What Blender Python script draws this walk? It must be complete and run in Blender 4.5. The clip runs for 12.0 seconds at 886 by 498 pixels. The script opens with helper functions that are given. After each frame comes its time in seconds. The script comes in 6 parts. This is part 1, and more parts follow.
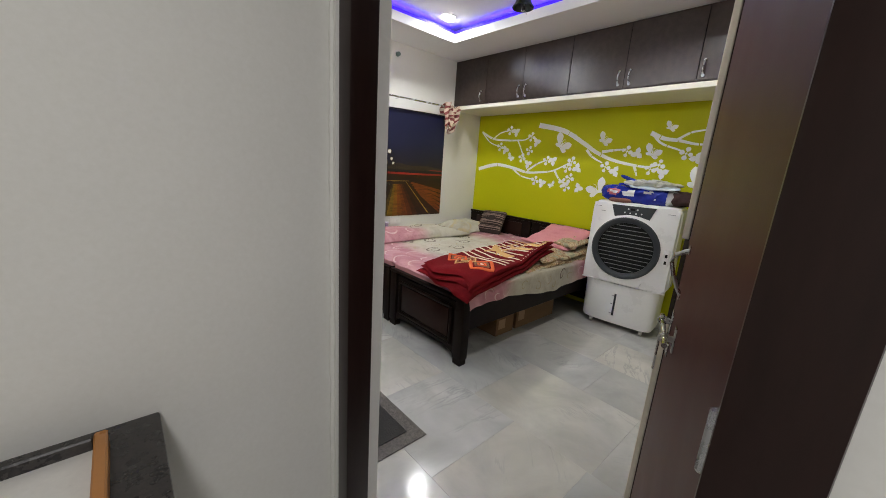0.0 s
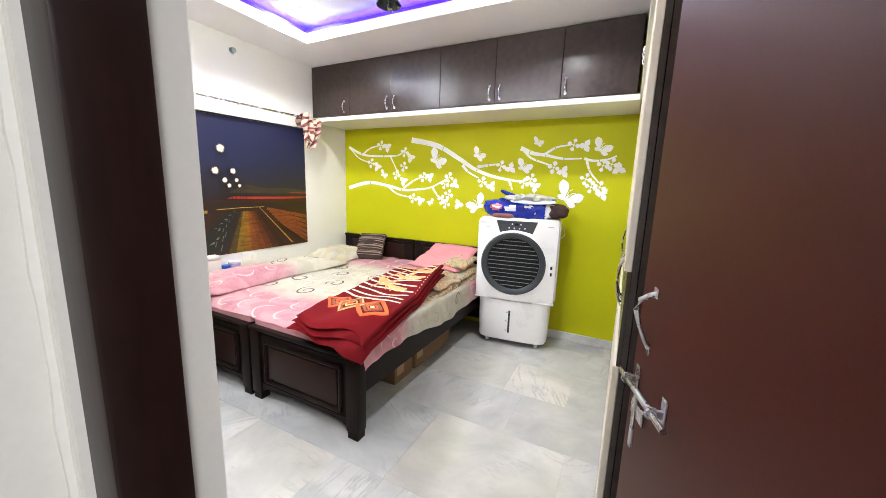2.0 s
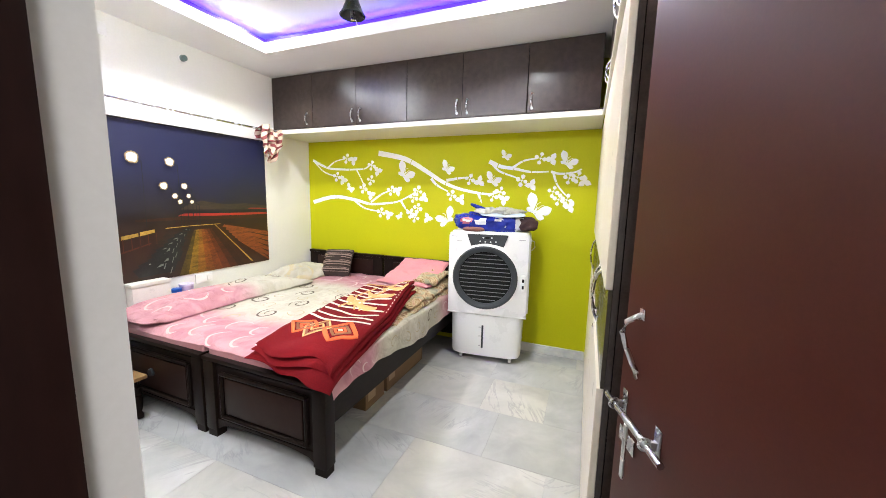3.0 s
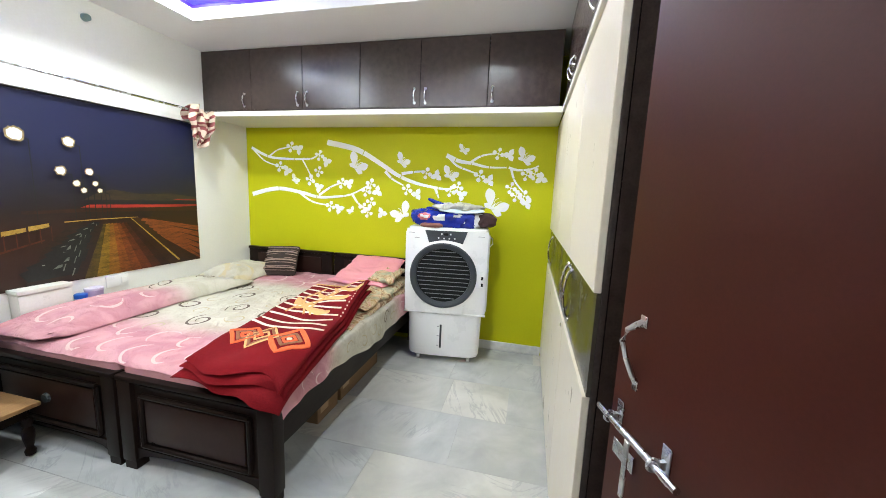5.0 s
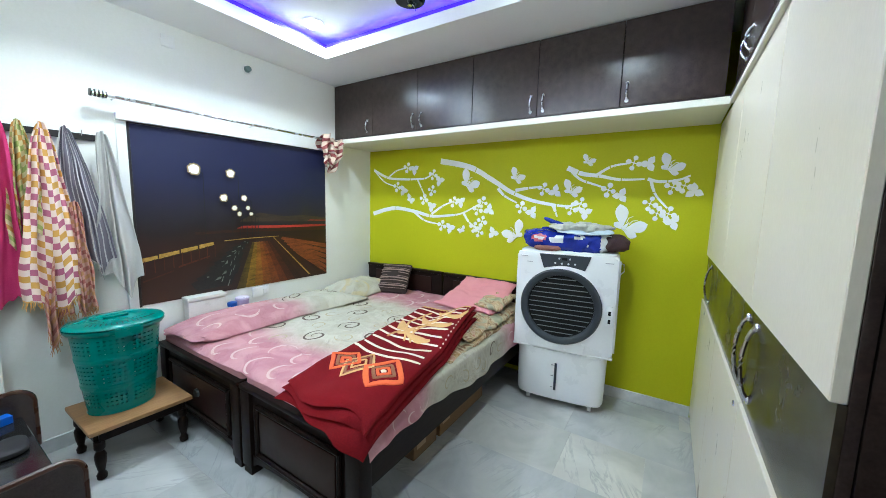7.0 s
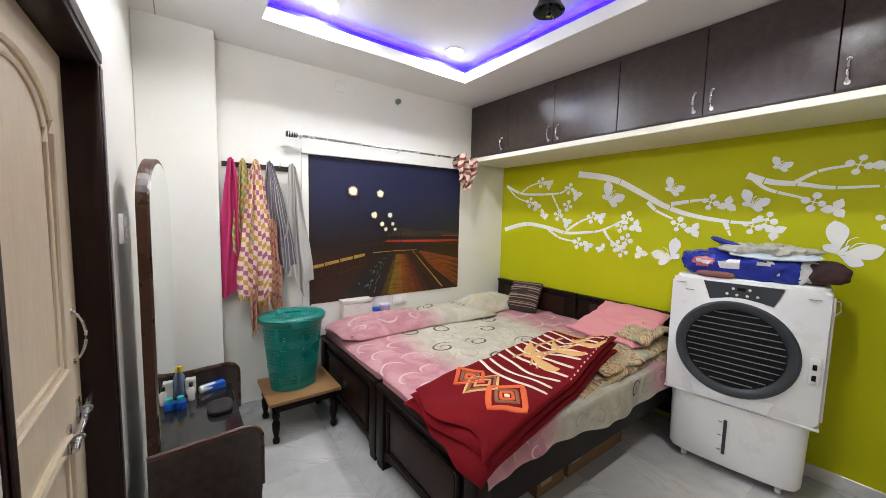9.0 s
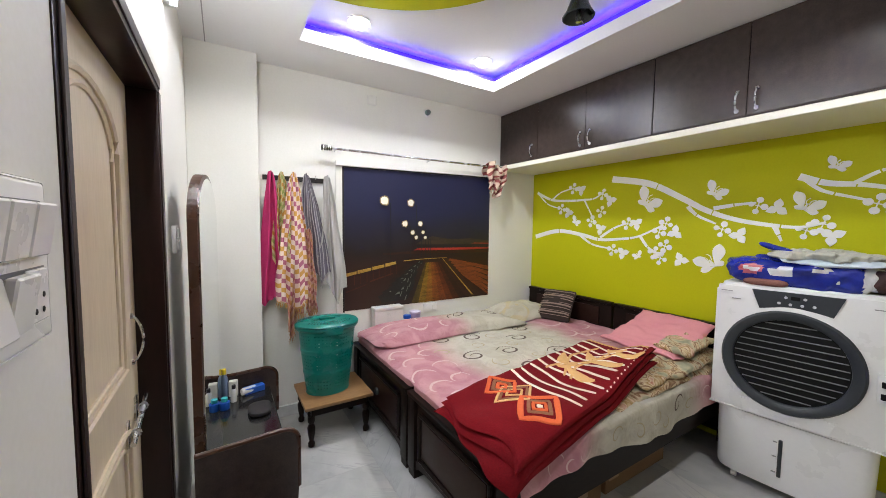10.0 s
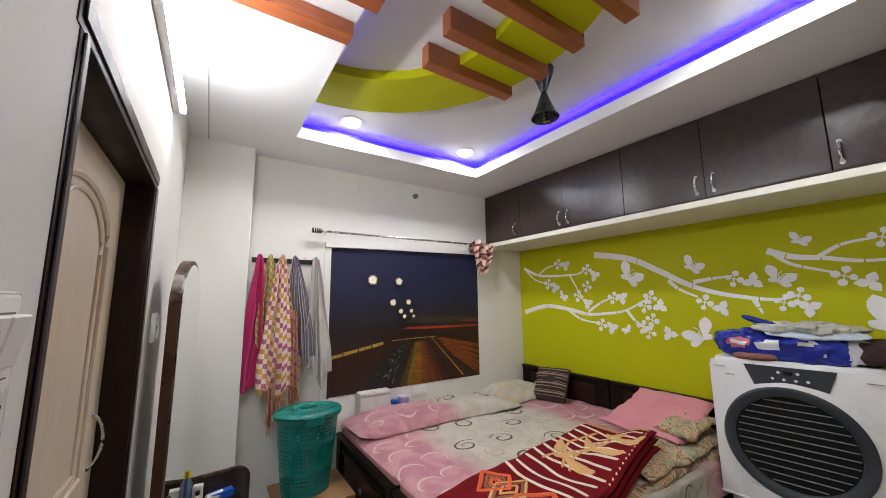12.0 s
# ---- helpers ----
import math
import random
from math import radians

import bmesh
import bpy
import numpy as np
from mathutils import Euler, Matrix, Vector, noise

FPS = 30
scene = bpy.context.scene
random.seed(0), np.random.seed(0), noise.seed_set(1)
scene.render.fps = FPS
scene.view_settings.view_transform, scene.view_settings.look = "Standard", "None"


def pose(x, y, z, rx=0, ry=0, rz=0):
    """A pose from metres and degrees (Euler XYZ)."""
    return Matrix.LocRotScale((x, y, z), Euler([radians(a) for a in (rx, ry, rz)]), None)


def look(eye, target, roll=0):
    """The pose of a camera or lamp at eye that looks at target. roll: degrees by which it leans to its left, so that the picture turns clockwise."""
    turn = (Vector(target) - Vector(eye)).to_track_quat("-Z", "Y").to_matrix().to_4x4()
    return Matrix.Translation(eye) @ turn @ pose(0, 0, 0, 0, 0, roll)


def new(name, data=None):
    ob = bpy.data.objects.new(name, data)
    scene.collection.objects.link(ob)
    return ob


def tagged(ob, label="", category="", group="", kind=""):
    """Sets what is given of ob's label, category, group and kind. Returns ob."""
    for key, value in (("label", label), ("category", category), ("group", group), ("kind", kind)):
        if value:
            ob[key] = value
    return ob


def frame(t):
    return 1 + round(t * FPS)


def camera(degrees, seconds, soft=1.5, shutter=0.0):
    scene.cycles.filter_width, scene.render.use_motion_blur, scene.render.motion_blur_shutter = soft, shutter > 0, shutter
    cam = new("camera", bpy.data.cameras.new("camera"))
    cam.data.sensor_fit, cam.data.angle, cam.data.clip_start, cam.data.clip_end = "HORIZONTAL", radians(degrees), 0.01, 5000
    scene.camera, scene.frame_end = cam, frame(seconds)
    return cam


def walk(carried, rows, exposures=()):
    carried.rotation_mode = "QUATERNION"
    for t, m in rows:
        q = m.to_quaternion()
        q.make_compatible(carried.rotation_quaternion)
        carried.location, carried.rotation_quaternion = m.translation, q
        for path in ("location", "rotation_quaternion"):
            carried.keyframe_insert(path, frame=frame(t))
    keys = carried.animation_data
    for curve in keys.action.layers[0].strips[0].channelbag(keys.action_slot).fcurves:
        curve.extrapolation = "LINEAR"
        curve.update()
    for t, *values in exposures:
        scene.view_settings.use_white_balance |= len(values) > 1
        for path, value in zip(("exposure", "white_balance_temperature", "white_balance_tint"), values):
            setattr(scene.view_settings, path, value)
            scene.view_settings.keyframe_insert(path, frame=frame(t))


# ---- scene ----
from mathutils.bvhtree import BVHTree

cam = camera(102.3, 12.0, soft=0.9)
PATH = [
    (0, (-0.057, 0.672, 1.401), (1.262, 2.106, 0.946), 4.0),
    (0.5, (0.025, 0.882, 1.388), (1.662, 1.971, 1.023), 5.1),
    (1, (0.078, 0.994, 1.41), (1.849, 1.855, 1.059), 3.3),
    (1.5, (0.156, 1.033, 1.422), (1.941, 1.874, 1.099), 2.6),
    (2, (0.232, 1.042, 1.441), (1.988, 1.934, 1.097), 1.9),
    (2.5, (0.272, 1.069, 1.46), (2.071, 1.887, 1.155), 1.5),
    (4.5, (0.351, 1.171, 1.453), (2.254, 1.71, 1.157), 2.4),
    (5, (0.395, 1.217, 1.454), (2.32, 1.674, 1.16), 2.4),
    (5.5, (0.513, 1.229, 1.465), (2.398, 1.845, 1.207), 1.3),
    (6, (0.625, 1.229, 1.494), (2.461, 1.995, 1.291), 2.1),
    (6.5, (0.65, 1.242, 1.488), (2.422, 2.142, 1.26), 1.9),
    (8.5, (0.716, 1.285, 1.504), (2.007, 2.803, 1.332), 1.6),
    (9, (0.711, 1.28, 1.503), (1.897, 2.881, 1.33), 1.4),
    (9.5, (0.699, 1.276, 1.5), (1.794, 2.943, 1.35), 1.0),
    (10, (0.703, 1.272, 1.504), (1.753, 2.97, 1.372), 0.7),
    (10.5, (0.706, 1.259, 1.515), (1.73, 2.976, 1.479), 0.3),
    (11, (0.712, 1.243, 1.527), (1.751, 2.949, 1.616), -0.2),
    (11.5, (0.716, 1.233, 1.532), (1.773, 2.921, 1.72), -0.6),
    (12, (0.716, 1.232, 1.535), (1.796, 2.892, 1.817), -0.5),
]
EXPOSURES = [
    (0, 0.22, 6700, 8), (1, 1.05, 6500, 10), (2.5, 1.42, 6500, 10), (4.5, 1.38, 6400, 8), (5.0, 1.22, 6200, 4), (5.5, 1.15, 5300, -6), (6.5, 0.98, 5300, -6),
    (8.5, 0.65, 6500, 10), (9.5, 0.60, 6500, 10), (10.5, 0.46, 6500, 10), (12, 0.15, 6600, 13),
]
walk(cam, [(t, look(eye, target, roll)) for t, eye, target, roll in PATH], EXPOSURES)

# ---- light ----
world = bpy.data.worlds.new("night")
world.use_nodes = True
world.node_tree.nodes["Background"].inputs[0].default_value = (0.02, 0.025, 0.04, 1)
world.node_tree.nodes["Background"].inputs[1].default_value = 0.3
scene.world = world
scene.view_settings.exposure = 0.0


def lamp(name, kind, m, power, colour=(1, 1, 1), **settings):
    data = bpy.data.lights.new(name, kind)
    data.energy, data.color = power, colour
    for key, value in settings.items():
        if key == "size":
            data.size = value
        elif key == "size_y":
            data.shape, data.size_y = "RECTANGLE", value
        elif key == "radius":
            data.shadow_soft_size = value
        elif key == "spot":
            data.spot_size, data.spot_blend = radians(value), 0.9
    ob = new(name, data)
    ob.matrix_world = m
    return ob


COOL = (0.95, 0.98, 1.0)
for x in (1.485, 2.492):
    for y in (1.62, 3.60):
        lamp("downlight_lamp", "AREA", pose(x, y, 2.7735), 10.0, COOL, size=0.12)
# unseen fill light, added to brighten the hall wall and the door leaf
lamp("hall_fill", "AREA", pose(-0.5, -0.2, 2.6), 21, (0.97, 0.96, 1.0), size=0.3)
BLUE = (0.03, 0.006, 1.0)
lamp("cove_lamp", "AREA", pose(2.750, 2.45, 2.785, 180, 0, 0), 2.4, BLUE, size=0.03, size_y=2.4)
lamp("cove_lamp", "AREA", pose(1.925, 3.763, 2.785, 180, 0, 0), 1.8, BLUE, size=1.55, size_y=0.03)
lamp("cove_lamp", "AREA", pose(1.102, 2.45, 2.785, 180, 0, 0), 2.4, BLUE, size=0.03, size_y=2.4)


# ---- materials ----
def nodes_of(name):
    m = bpy.data.materials.new(name)
    m.use_nodes = True
    return m, m.node_tree, m.node_tree.nodes["Principled BSDF"]


def link(tree, a, b):
    tree.links.new(a, b)


def add(tree, kind, **values):
    n = tree.nodes.new(kind)
    for key, value in values.items():
        n.inputs[key].default_value = value
    return n


def surface(name, a, b, rough=0.5, scale=3.0, fine=60.0, bump=0.05, metal=0.0, stretch=(1, 1, 1), spread=0.1, coat=0.0, spec=0.5):
    """Two colours mixed by large stains and fine grain, with a matching relief."""
    m, t, p = nodes_of(name)
    co = add(t, "ShaderNodeTexCoord")
    mp = add(t, "ShaderNodeMapping", Scale=stretch)
    link(t, co.outputs["Object"], mp.inputs["Vector"])
    big = add(t, "ShaderNodeTexNoise", Scale=scale, Detail=5.0, Roughness=0.6)
    small = add(t, "ShaderNodeTexNoise", Scale=fine, Detail=4.0, Roughness=0.6)
    for n in (big, small):
        link(t, mp.outputs[0], n.inputs["Vector"])
    mean = add(t, "ShaderNodeMath")
    mean.operation = "MULTIPLY_ADD"
    mean.inputs[1].default_value = 0.45
    link(t, small.outputs["Fac"], mean.inputs[0])
    half = add(t, "ShaderNodeMath")
    half.operation = "MULTIPLY"
    half.inputs[1].default_value = 0.55
    link(t, big.outputs["Fac"], half.inputs[0])
    link(t, half.outputs[0], mean.inputs[2])
    ramp = add(t, "ShaderNodeValToRGB")
    ramp.color_ramp.elements[0].position, ramp.color_ramp.elements[1].position = 0.32, 0.68
    ramp.color_ramp.elements[0].color, ramp.color_ramp.elements[1].color = (*a, 1), (*b, 1)
    link(t, mean.outputs[0], ramp.inputs[0])
    link(t, ramp.outputs[0], p.inputs["Base Color"])
    ro = add(t, "ShaderNodeMapRange", **{"From Min": 0.3, "From Max": 0.7, "To Min": max(rough - spread, 0.03), "To Max": min(rough + spread, 1.0)})
    link(t, big.outputs["Fac"], ro.inputs["Value"])
    link(t, ro.outputs[0], p.inputs["Roughness"])
    bp = add(t, "ShaderNodeBump", Strength=bump, Distance=0.01)
    link(t, mean.outputs[0], bp.inputs["Height"])
    link(t, bp.outputs[0], p.inputs["Normal"])
    p.inputs["Specular IOR Level"].default_value = spec
    p.inputs["Metallic"].default_value = metal
    p.inputs["Coat Weight"].default_value = coat
    p.inputs["Coat Roughness"].default_value = 0.08
    return m


def glow(name, colour, strength, base=(0.8, 0.8, 0.8)):
    m, t, p = nodes_of(name)
    p.inputs["Base Color"].default_value = (*base, 1)
    p.inputs["Emission Color"].default_value = (*colour, 1)
    p.inputs["Emission Strength"].default_value = strength
    return m


WALL = surface("white_wall_paint", (0.76, 0.75, 0.70), (0.82, 0.81, 0.77), 0.6, 1.5, 90, 0.03)
CEIL = surface("white_ceiling_paint", (0.78, 0.78, 0.79), (0.82, 0.82, 0.83), 0.65, 1.2, 70, 0.02)
GREEN = surface("lime_green_wall_paint", (0.425, 0.435, 0.001), (0.475, 0.48, 0.002), 0.6, 1.3, 90, 0.03, spec=0.22)
WENGE = surface("dark_wenge_laminate", (0.023, 0.0145, 0.0125), (0.046, 0.031, 0.027), 0.235, 22, 160, 0.13, stretch=(1, 1, 1), spread=0.035)
FRAME = surface("dark_brown_door_frame_paint", (0.012, 0.005, 0.004), (0.025, 0.011, 0.009), 0.38, 4, 60, 0.05, stretch=(1, 1, 0.2), spec=0.3)
LEAF = surface("red_brown_door_paint", (0.040, 0.0082, 0.005), (0.056, 0.0115, 0.0068), 0.44, 1.2, 120, 0.03, spec=0.20, spread=0.05)
CREAM = surface("cream_laminate", (0.66, 0.59, 0.48), (0.76, 0.69, 0.58), 0.35, 8, 160, 0.02, stretch=(1, 1, 0.25))
TRIM = surface("cream_edge_trim", (0.70, 0.67, 0.58), (0.76, 0.74, 0.66), 0.4, 6, 120, 0.02)
STEEL = surface("brushed_steel", (0.55, 0.55, 0.56), (0.68, 0.68, 0.69), 0.25, 20, 200, 0.02, metal=1.0)
DARKWOOD = surface("dark_stained_bed_wood", (0.006, 0.0035, 0.003), (0.017, 0.010, 0.008), 0.36, 4, 60, 0.06, stretch=(0.3, 1, 1), spec=0.10)
MARBLE = surface("marble", (0.42, 0.43, 0.44), (0.70, 0.70, 0.68), 0.16, 2.2, 14, 0.01)
BLUELED = glow("blue_led", (0.045, 0.004, 1.0), 1.1, (0.02, 0.02, 0.10))
LAMPGLOW = glow("downlight_glow", (1.0, 0.98, 0.95), 10.0)


# ---- building helpers ----
def mesh_from(name, bm, material, smooth=False):
    me = bpy.data.meshes.new(name)
    bm.normal_update()
    bm.to_mesh(me)
    bm.free()
    for mm in (material if isinstance(material, (list, tuple)) else [material]):
        me.materials.append(mm)
    if smooth:
        me.shade_smooth() if hasattr(me, "shade_smooth") else None
        me.set_sharp_from_angle(angle=radians(40))
    return me


def part(name, bm, material, parent=None, label="", smooth=False):
    """Link a bmesh, drawn in the coordinates of the whole thing, as one mesh under its parent."""
    ob = new(name, mesh_from(name, bm, material, smooth))
    if parent is not None:
        ob.parent = parent
    return tagged(ob, label)


def thing(name, at, label, category, group="", turn=0.0):
    ob = new(name)
    ob.empty_display_size = 0.05
    ob.matrix_basis = pose(*at, 0, 0, turn)
    return tagged(ob, label, category, group)


def setting(name, bm, material, label="", smooth=False):
    return tagged(part(name, bm, material, None, label, smooth), kind="structure")


def box(x0, x1, y0, y1, z0, z1, bevel=0.0, segments=1, bm=None):
    out = bm or bmesh.new()
    made = bmesh.ops.create_cube(out, size=1.0)["verts"]
    m = Matrix.Translation(((x0 + x1) / 2, (y0 + y1) / 2, (z0 + z1) / 2)) @ Matrix.Diagonal((x1 - x0, y1 - y0, z1 - z0, 1))
    bmesh.ops.transform(out, matrix=m, verts=made)
    if bevel:
        edges = list({e for v in made for e in v.link_edges})
        bmesh.ops.bevel(out, geom=edges, offset=bevel, segments=segments, affect="EDGES", profile=0.6)
    return out


def tube(points, radius, sides=8, bm=None, closed=False):
    """A round bar swept along points."""
    out = bm or bmesh.new()
    pts = [Vector(p) for p in points]
    rings = []
    for i, p in enumerate(pts):
        a = pts[max(i - 1, 0)] if not closed else pts[i - 1]
        b = pts[min(i + 1, len(pts) - 1)] if not closed else pts[(i + 1) % len(pts)]
        d = (b - a).normalized()
        side = d.cross(Vector((0, 0, 1)))
        if side.length < 0.05:
            side = d.cross(Vector((1, 0, 0)))
        side.normalize()
        up = side.cross(d)
        r = radius[i] if isinstance(radius, (list, tuple)) else radius
        rings.append([out.verts.new(p + r * (math.cos(k * math.tau / sides) * side + math.sin(k * math.tau / sides) * up)) for k in range(sides)])
    n = len(rings)
    for i in range(n if closed else n - 1):
        for k in range(sides):
            out.faces.new((rings[i][k], rings[i][(k + 1) % sides], rings[(i + 1) % n][(k + 1) % sides], rings[(i + 1) % n][k]))
    if not closed:
        out.faces.new(rings[0][::-1])
        out.faces.new(rings[-1])
    return out


def lathe(profile, sides=24, centre=(0, 0, 0), bm=None, squash=(1, 1), caps=True):
    """A turned body: (radius, height) from the bottom up, round a vertical axis."""
    out = bm or bmesh.new()
    c = Vector(centre)
    rings = []
    for r, z in profile:
        if r < 1e-5:
            rings.append([out.verts.new(c + Vector((0, 0, z)))])
        else:
            rings.append([out.verts.new(c + Vector((r * squash[0] * math.cos(k * math.tau / sides), r * squash[1] * math.sin(k * math.tau / sides), z))) for k in range(sides)])
    for a, b in zip(rings, rings[1:]):
        for k in range(sides):
            q = [a[k % len(a)], a[(k + 1) % len(a)], b[(k + 1) % len(b)], b[k % len(b)]]
            u = []
            for v in q:
                if v not in u:
                    u.append(v)
            if len(u) > 2:
                out.faces.new(u)
    for ring, flip in ((rings[0], True), (rings[-1], False)) if caps else ():
        if len(ring) > 2:
            out.faces.new(ring[::-1] if flip else ring)
    return out


def slab(outline, z0, z1, bm=None):
    """A flat plate with any outline, given anticlockwise."""
    out = bm or bmesh.new()
    low = [out.verts.new((x, y, z0)) for x, y in outline]
    top = [out.verts.new((x, y, z1)) for x, y in outline]
    out.faces.new(low[::-1])
    out.faces.new(top)
    n = len(outline)
    for i in range(n):
        out.faces.new((low[i], low[(i + 1) % n], top[(i + 1) % n], top[i]))
    return out


# ---- the plan ----
XL, XG = 0.52, 3.725            # west wall with the two doors, green east wall
YS, YN = 0.40, 4.215            # south wall behind the wardrobe, north wall with the picture
CEILING, TRAY = 2.655, 2.81
HALL = 0.365                    # hall side of the west wall
DOOR = (0.73, 1.56)             # entrance opening along y
BATH = (1.93, 2.92)            # outside of the washroom door frame along y

setting("floor", box(-2.2, 4.0, -2.2, 4.6, -0.12, -0.004), MARBLE, "polished white and grey marble floor")

# walls
bm = box(XG, XG + 0.2, YS - 0.2, YN + 0.2, 0, 3.0)
setting("wall_east", bm, GREEN, "lime green painted wall")
setting("wall_north", box(0.0, XG, YN, YN + 0.2, 0, 3.0), WALL, "white painted wall")
setting("wall_south", box(HALL, XG, YS - 0.2, YS, 0, 3.0), WALL, "white painted wall")
bm = box(HALL, XL, DOOR[1], BATH[0] + 0.03, 0, 3.0)
box(HALL, XL, BATH[1] - 0.03, YN, 0, 3.0, bm=bm)
box(HALL, XL, BATH[0] + 0.03, BATH[1] - 0.03, 1.98, 3.0, bm=bm)
box(HALL, XL, DOOR[0] - 0.10, DOOR[1], 2.08, 3.0, bm=bm)
box(HALL, XL, YS, DOOR[0] - 0.10, 0, 3.0, bm=bm)
setting("wall_west", bm, WALL, "white painted wall with two door openings")
setting("column", box(XL, 0.93, 4.08, YN, 0, 3.0, 0.004), WALL, "white painted corner column")
setting("wall_hall_end", box(-2.2, HALL, 1.585, 1.75, 0, 3.0), WALL, "grey-lit white hall wall")
setting("wall_hall_west", box(-2.4, -2.2, -2.2, 1.75, 0, 3.0), WALL)
setting("wall_hall_south", box(-2.2, HALL, -2.4, -2.2, 0, 3.0), WALL)
setting("wall_hall_east", box(HALL, HALL + 0.15, -2.2, YS - 0.2, 0, 3.0), WALL)
setting("wall_washroom", box(0.0, 0.05, 1.75, YN, 0, 3.0), WALL)

# ceiling with its stepped tray
TX0, TX1, TY0, TY1 = 1.14, 2.712, 1.25, 3.725
bm = box(XL, TX0, YS, YN, CEILING, CEILING + 0.012)
box(TX1, XG, YS, YN, CEILING, CEILING + 0.012, bm=bm)
box(TX0, TX1, TY1, YN, CEILING, CEILING + 0.012, bm=bm)
box(TX0, TX1, YS, TY0, CEILING, CEILING + 0.012, bm=bm)
for x0, x1, y0, y1 in ((TX0 - 0.009, TX0 + 0.003, TY0, TY1), (TX1 - 0.003, TX1 + 0.009, TY0, TY1), (TX0 + 0.003, TX1 - 0.003, TY1 - 0.003, TY1 + 0.009), (TX0 + 0.003, TX1 - 0.003, TY0 - 0.009, TY0 + 0.003)):
    box(x0, x1, y0, y1, CEILING - 0.002, CEILING + 0.078, bm=bm)
box(XL, XG, YS, YN, TRAY, TRAY + 0.02, bm=bm)
setting("ceiling", bm, CEIL, "white false ceiling with a recessed tray")
setting("ceiling_hall", box(-2.2, HALL, -2.2, 1.585, 2.66, 2.75), CEIL)

# skirting of grey marble
setting("baseboard_east", box(XG - 0.012, XG, 1.03, 1.72, 0, 0.085, 0.002), MARBLE, "grey marble skirting")
setting("baseboard_north", box(0.93, 1.62, YN - 0.012, YN, 0, 0.085, 0.002), MARBLE, "grey marble skirting")
setting("baseboard_column", box(XL, 0.93, 4.068, 4.08, 0, 0.085, 0.002), MARBLE, "grey marble skirting")

# ---- doors ----
bm = box(0.374, 0.452, DOOR[1] - 0.055, DOOR[1] + 0.012, 0, 2.08, 0.006, 2)
setting("door_1_jamb_latch", bm, FRAME, "dark brown wooden door jamb", True)
bm = box(0.345, 0.517, DOOR[0] - 0.102, DOOR[0] - 0.021, 0, 2.08, 0.006, 2)
setting("door_1_jamb_hinge", bm, FRAME, "dark brown wooden door jamb", True)
setting("door_1_head", box(0.366, 0.47, DOOR[0], DOOR[1] - 0.055, 2.02, 2.08, 0.006, 2), FRAME, "dark brown wooden door head", True)
# rough plaster bead along the hall edge of the jamb
bm = bmesh.new()
rnd = random.Random(4)
tube([(0.362, DOOR[1] + 0.016 + rnd.uniform(-0.002, 0.002), z) for z in np.linspace(0, 2.08, 60)], [0.006 + 0.003 * rnd.random() for _ in range(60)], 6, bm)
setting("trim_plaster", bm, WALL, "uneven white plaster edge beside the jamb")


def bow_handle(bm, base, along, out, length, rise, r):
    """A bent pull handle: two feet and a bow."""
    b, a, o = Vector(base), Vector(along).normalized(), Vector(out).normalized()
    pts = []
    for i in range(13):
        s = i / 12
        pts.append(b + a * length * s + o * rise * math.sin(math.pi * s) ** 0.55)
    tube(pts, [r * (1.5 if i in (0, 12) else 1) for i in range(13)], 8, bm)
    for s in (0, 1):
        c = b + a * length * s
        lathe_at(bm, c, o, r * 2.2, 0.006)
    return bm


def lathe_at(bm, c, axis, r, h, sides=12):
    q = Vector((0, 0, 1)).rotation_difference(Vector(axis)).to_matrix().to_4x4()
    made = bmesh.ops.create_cone(bm, cap_ends=True, segments=sides, radius1=r, radius2=r * 0.85, depth=h)["verts"]
    bmesh.ops.transform(bm, matrix=Matrix.Translation(Vector(c) + Vector(axis).normalized() * h / 2) @ q, verts=made)
    return bm


leaf = thing("room_door", (0.525, 0.722, 0), "open red-brown painted flush door with steel bolt", "door", turn=18.0)
part("panel", box(0, 0.83, -0.035, 0, 0.012, 2.02, 0.002), LEAF, leaf)
hd = bmesh.new()
pts = [(0.750, 0.0, 1.195), (0.750, 0.014, 1.190), (0.753, 0.034, 1.178), (0.757, 0.040, 1.150), (0.756, 0.028, 1.11), (0.752, 0.012, 1.07), (0.750, 0.0, 1.052)]
tube([Vector(p) for p in pts], [0.009, 0.008, 0.0065, 0.0065, 0.006, 0.006, 0.008], 8, hd)
box(0.735, 0.757, 0.0, 0.004, 1.186, 1.212, 0.001, bm=hd)
box(0.742, 0.76, 0.0, 0.004, 1.034, 1.058, 0.001, bm=hd)
part("handle", hd, STEEL, leaf, "bent steel pull handle", True)
bolt = part("bolt", tube([(0.565, 0.028, 0.945), (0.838, 0.028, 0.945)], 0.0078, 12), STEEL, leaf, "round steel sliding bolt", True)
for x in (0.63, 0.79):
    bm = box(x - 0.012, x + 0.012, 0, 0.004, 0.905, 0.985, 0.001)
    tube([(x + 0.011 * s, 0.028 + 0.013 * math.cos(a), 0.945 + 0.013 * math.sin(a)) for s in (0,) for a in np.linspace(0, math.tau, 13)[:-1]], 0.0035, 6, bm, True)
    box(x - 0.006, x + 0.006, 0.003, 0.018, 0.936, 0.954, bm=bm)
    part("staple", bm, STEEL, bolt)
bm = box(0.70, 0.716, 0.030, 0.036, 0.80, 0.94, 0.002)
box(0.72, 0.80, 0.001, 0.005, 0.845, 0.885, 0.001, bm=bm)
part("hasp", bm, STEEL, bolt)
for z in (0.25, 1.05, 1.8):
    part("hinge", tube([(0.0, 0.004, z - 0.05), (0.0, 0.004, z + 0.05)], 0.008, 8), STEEL, leaf)

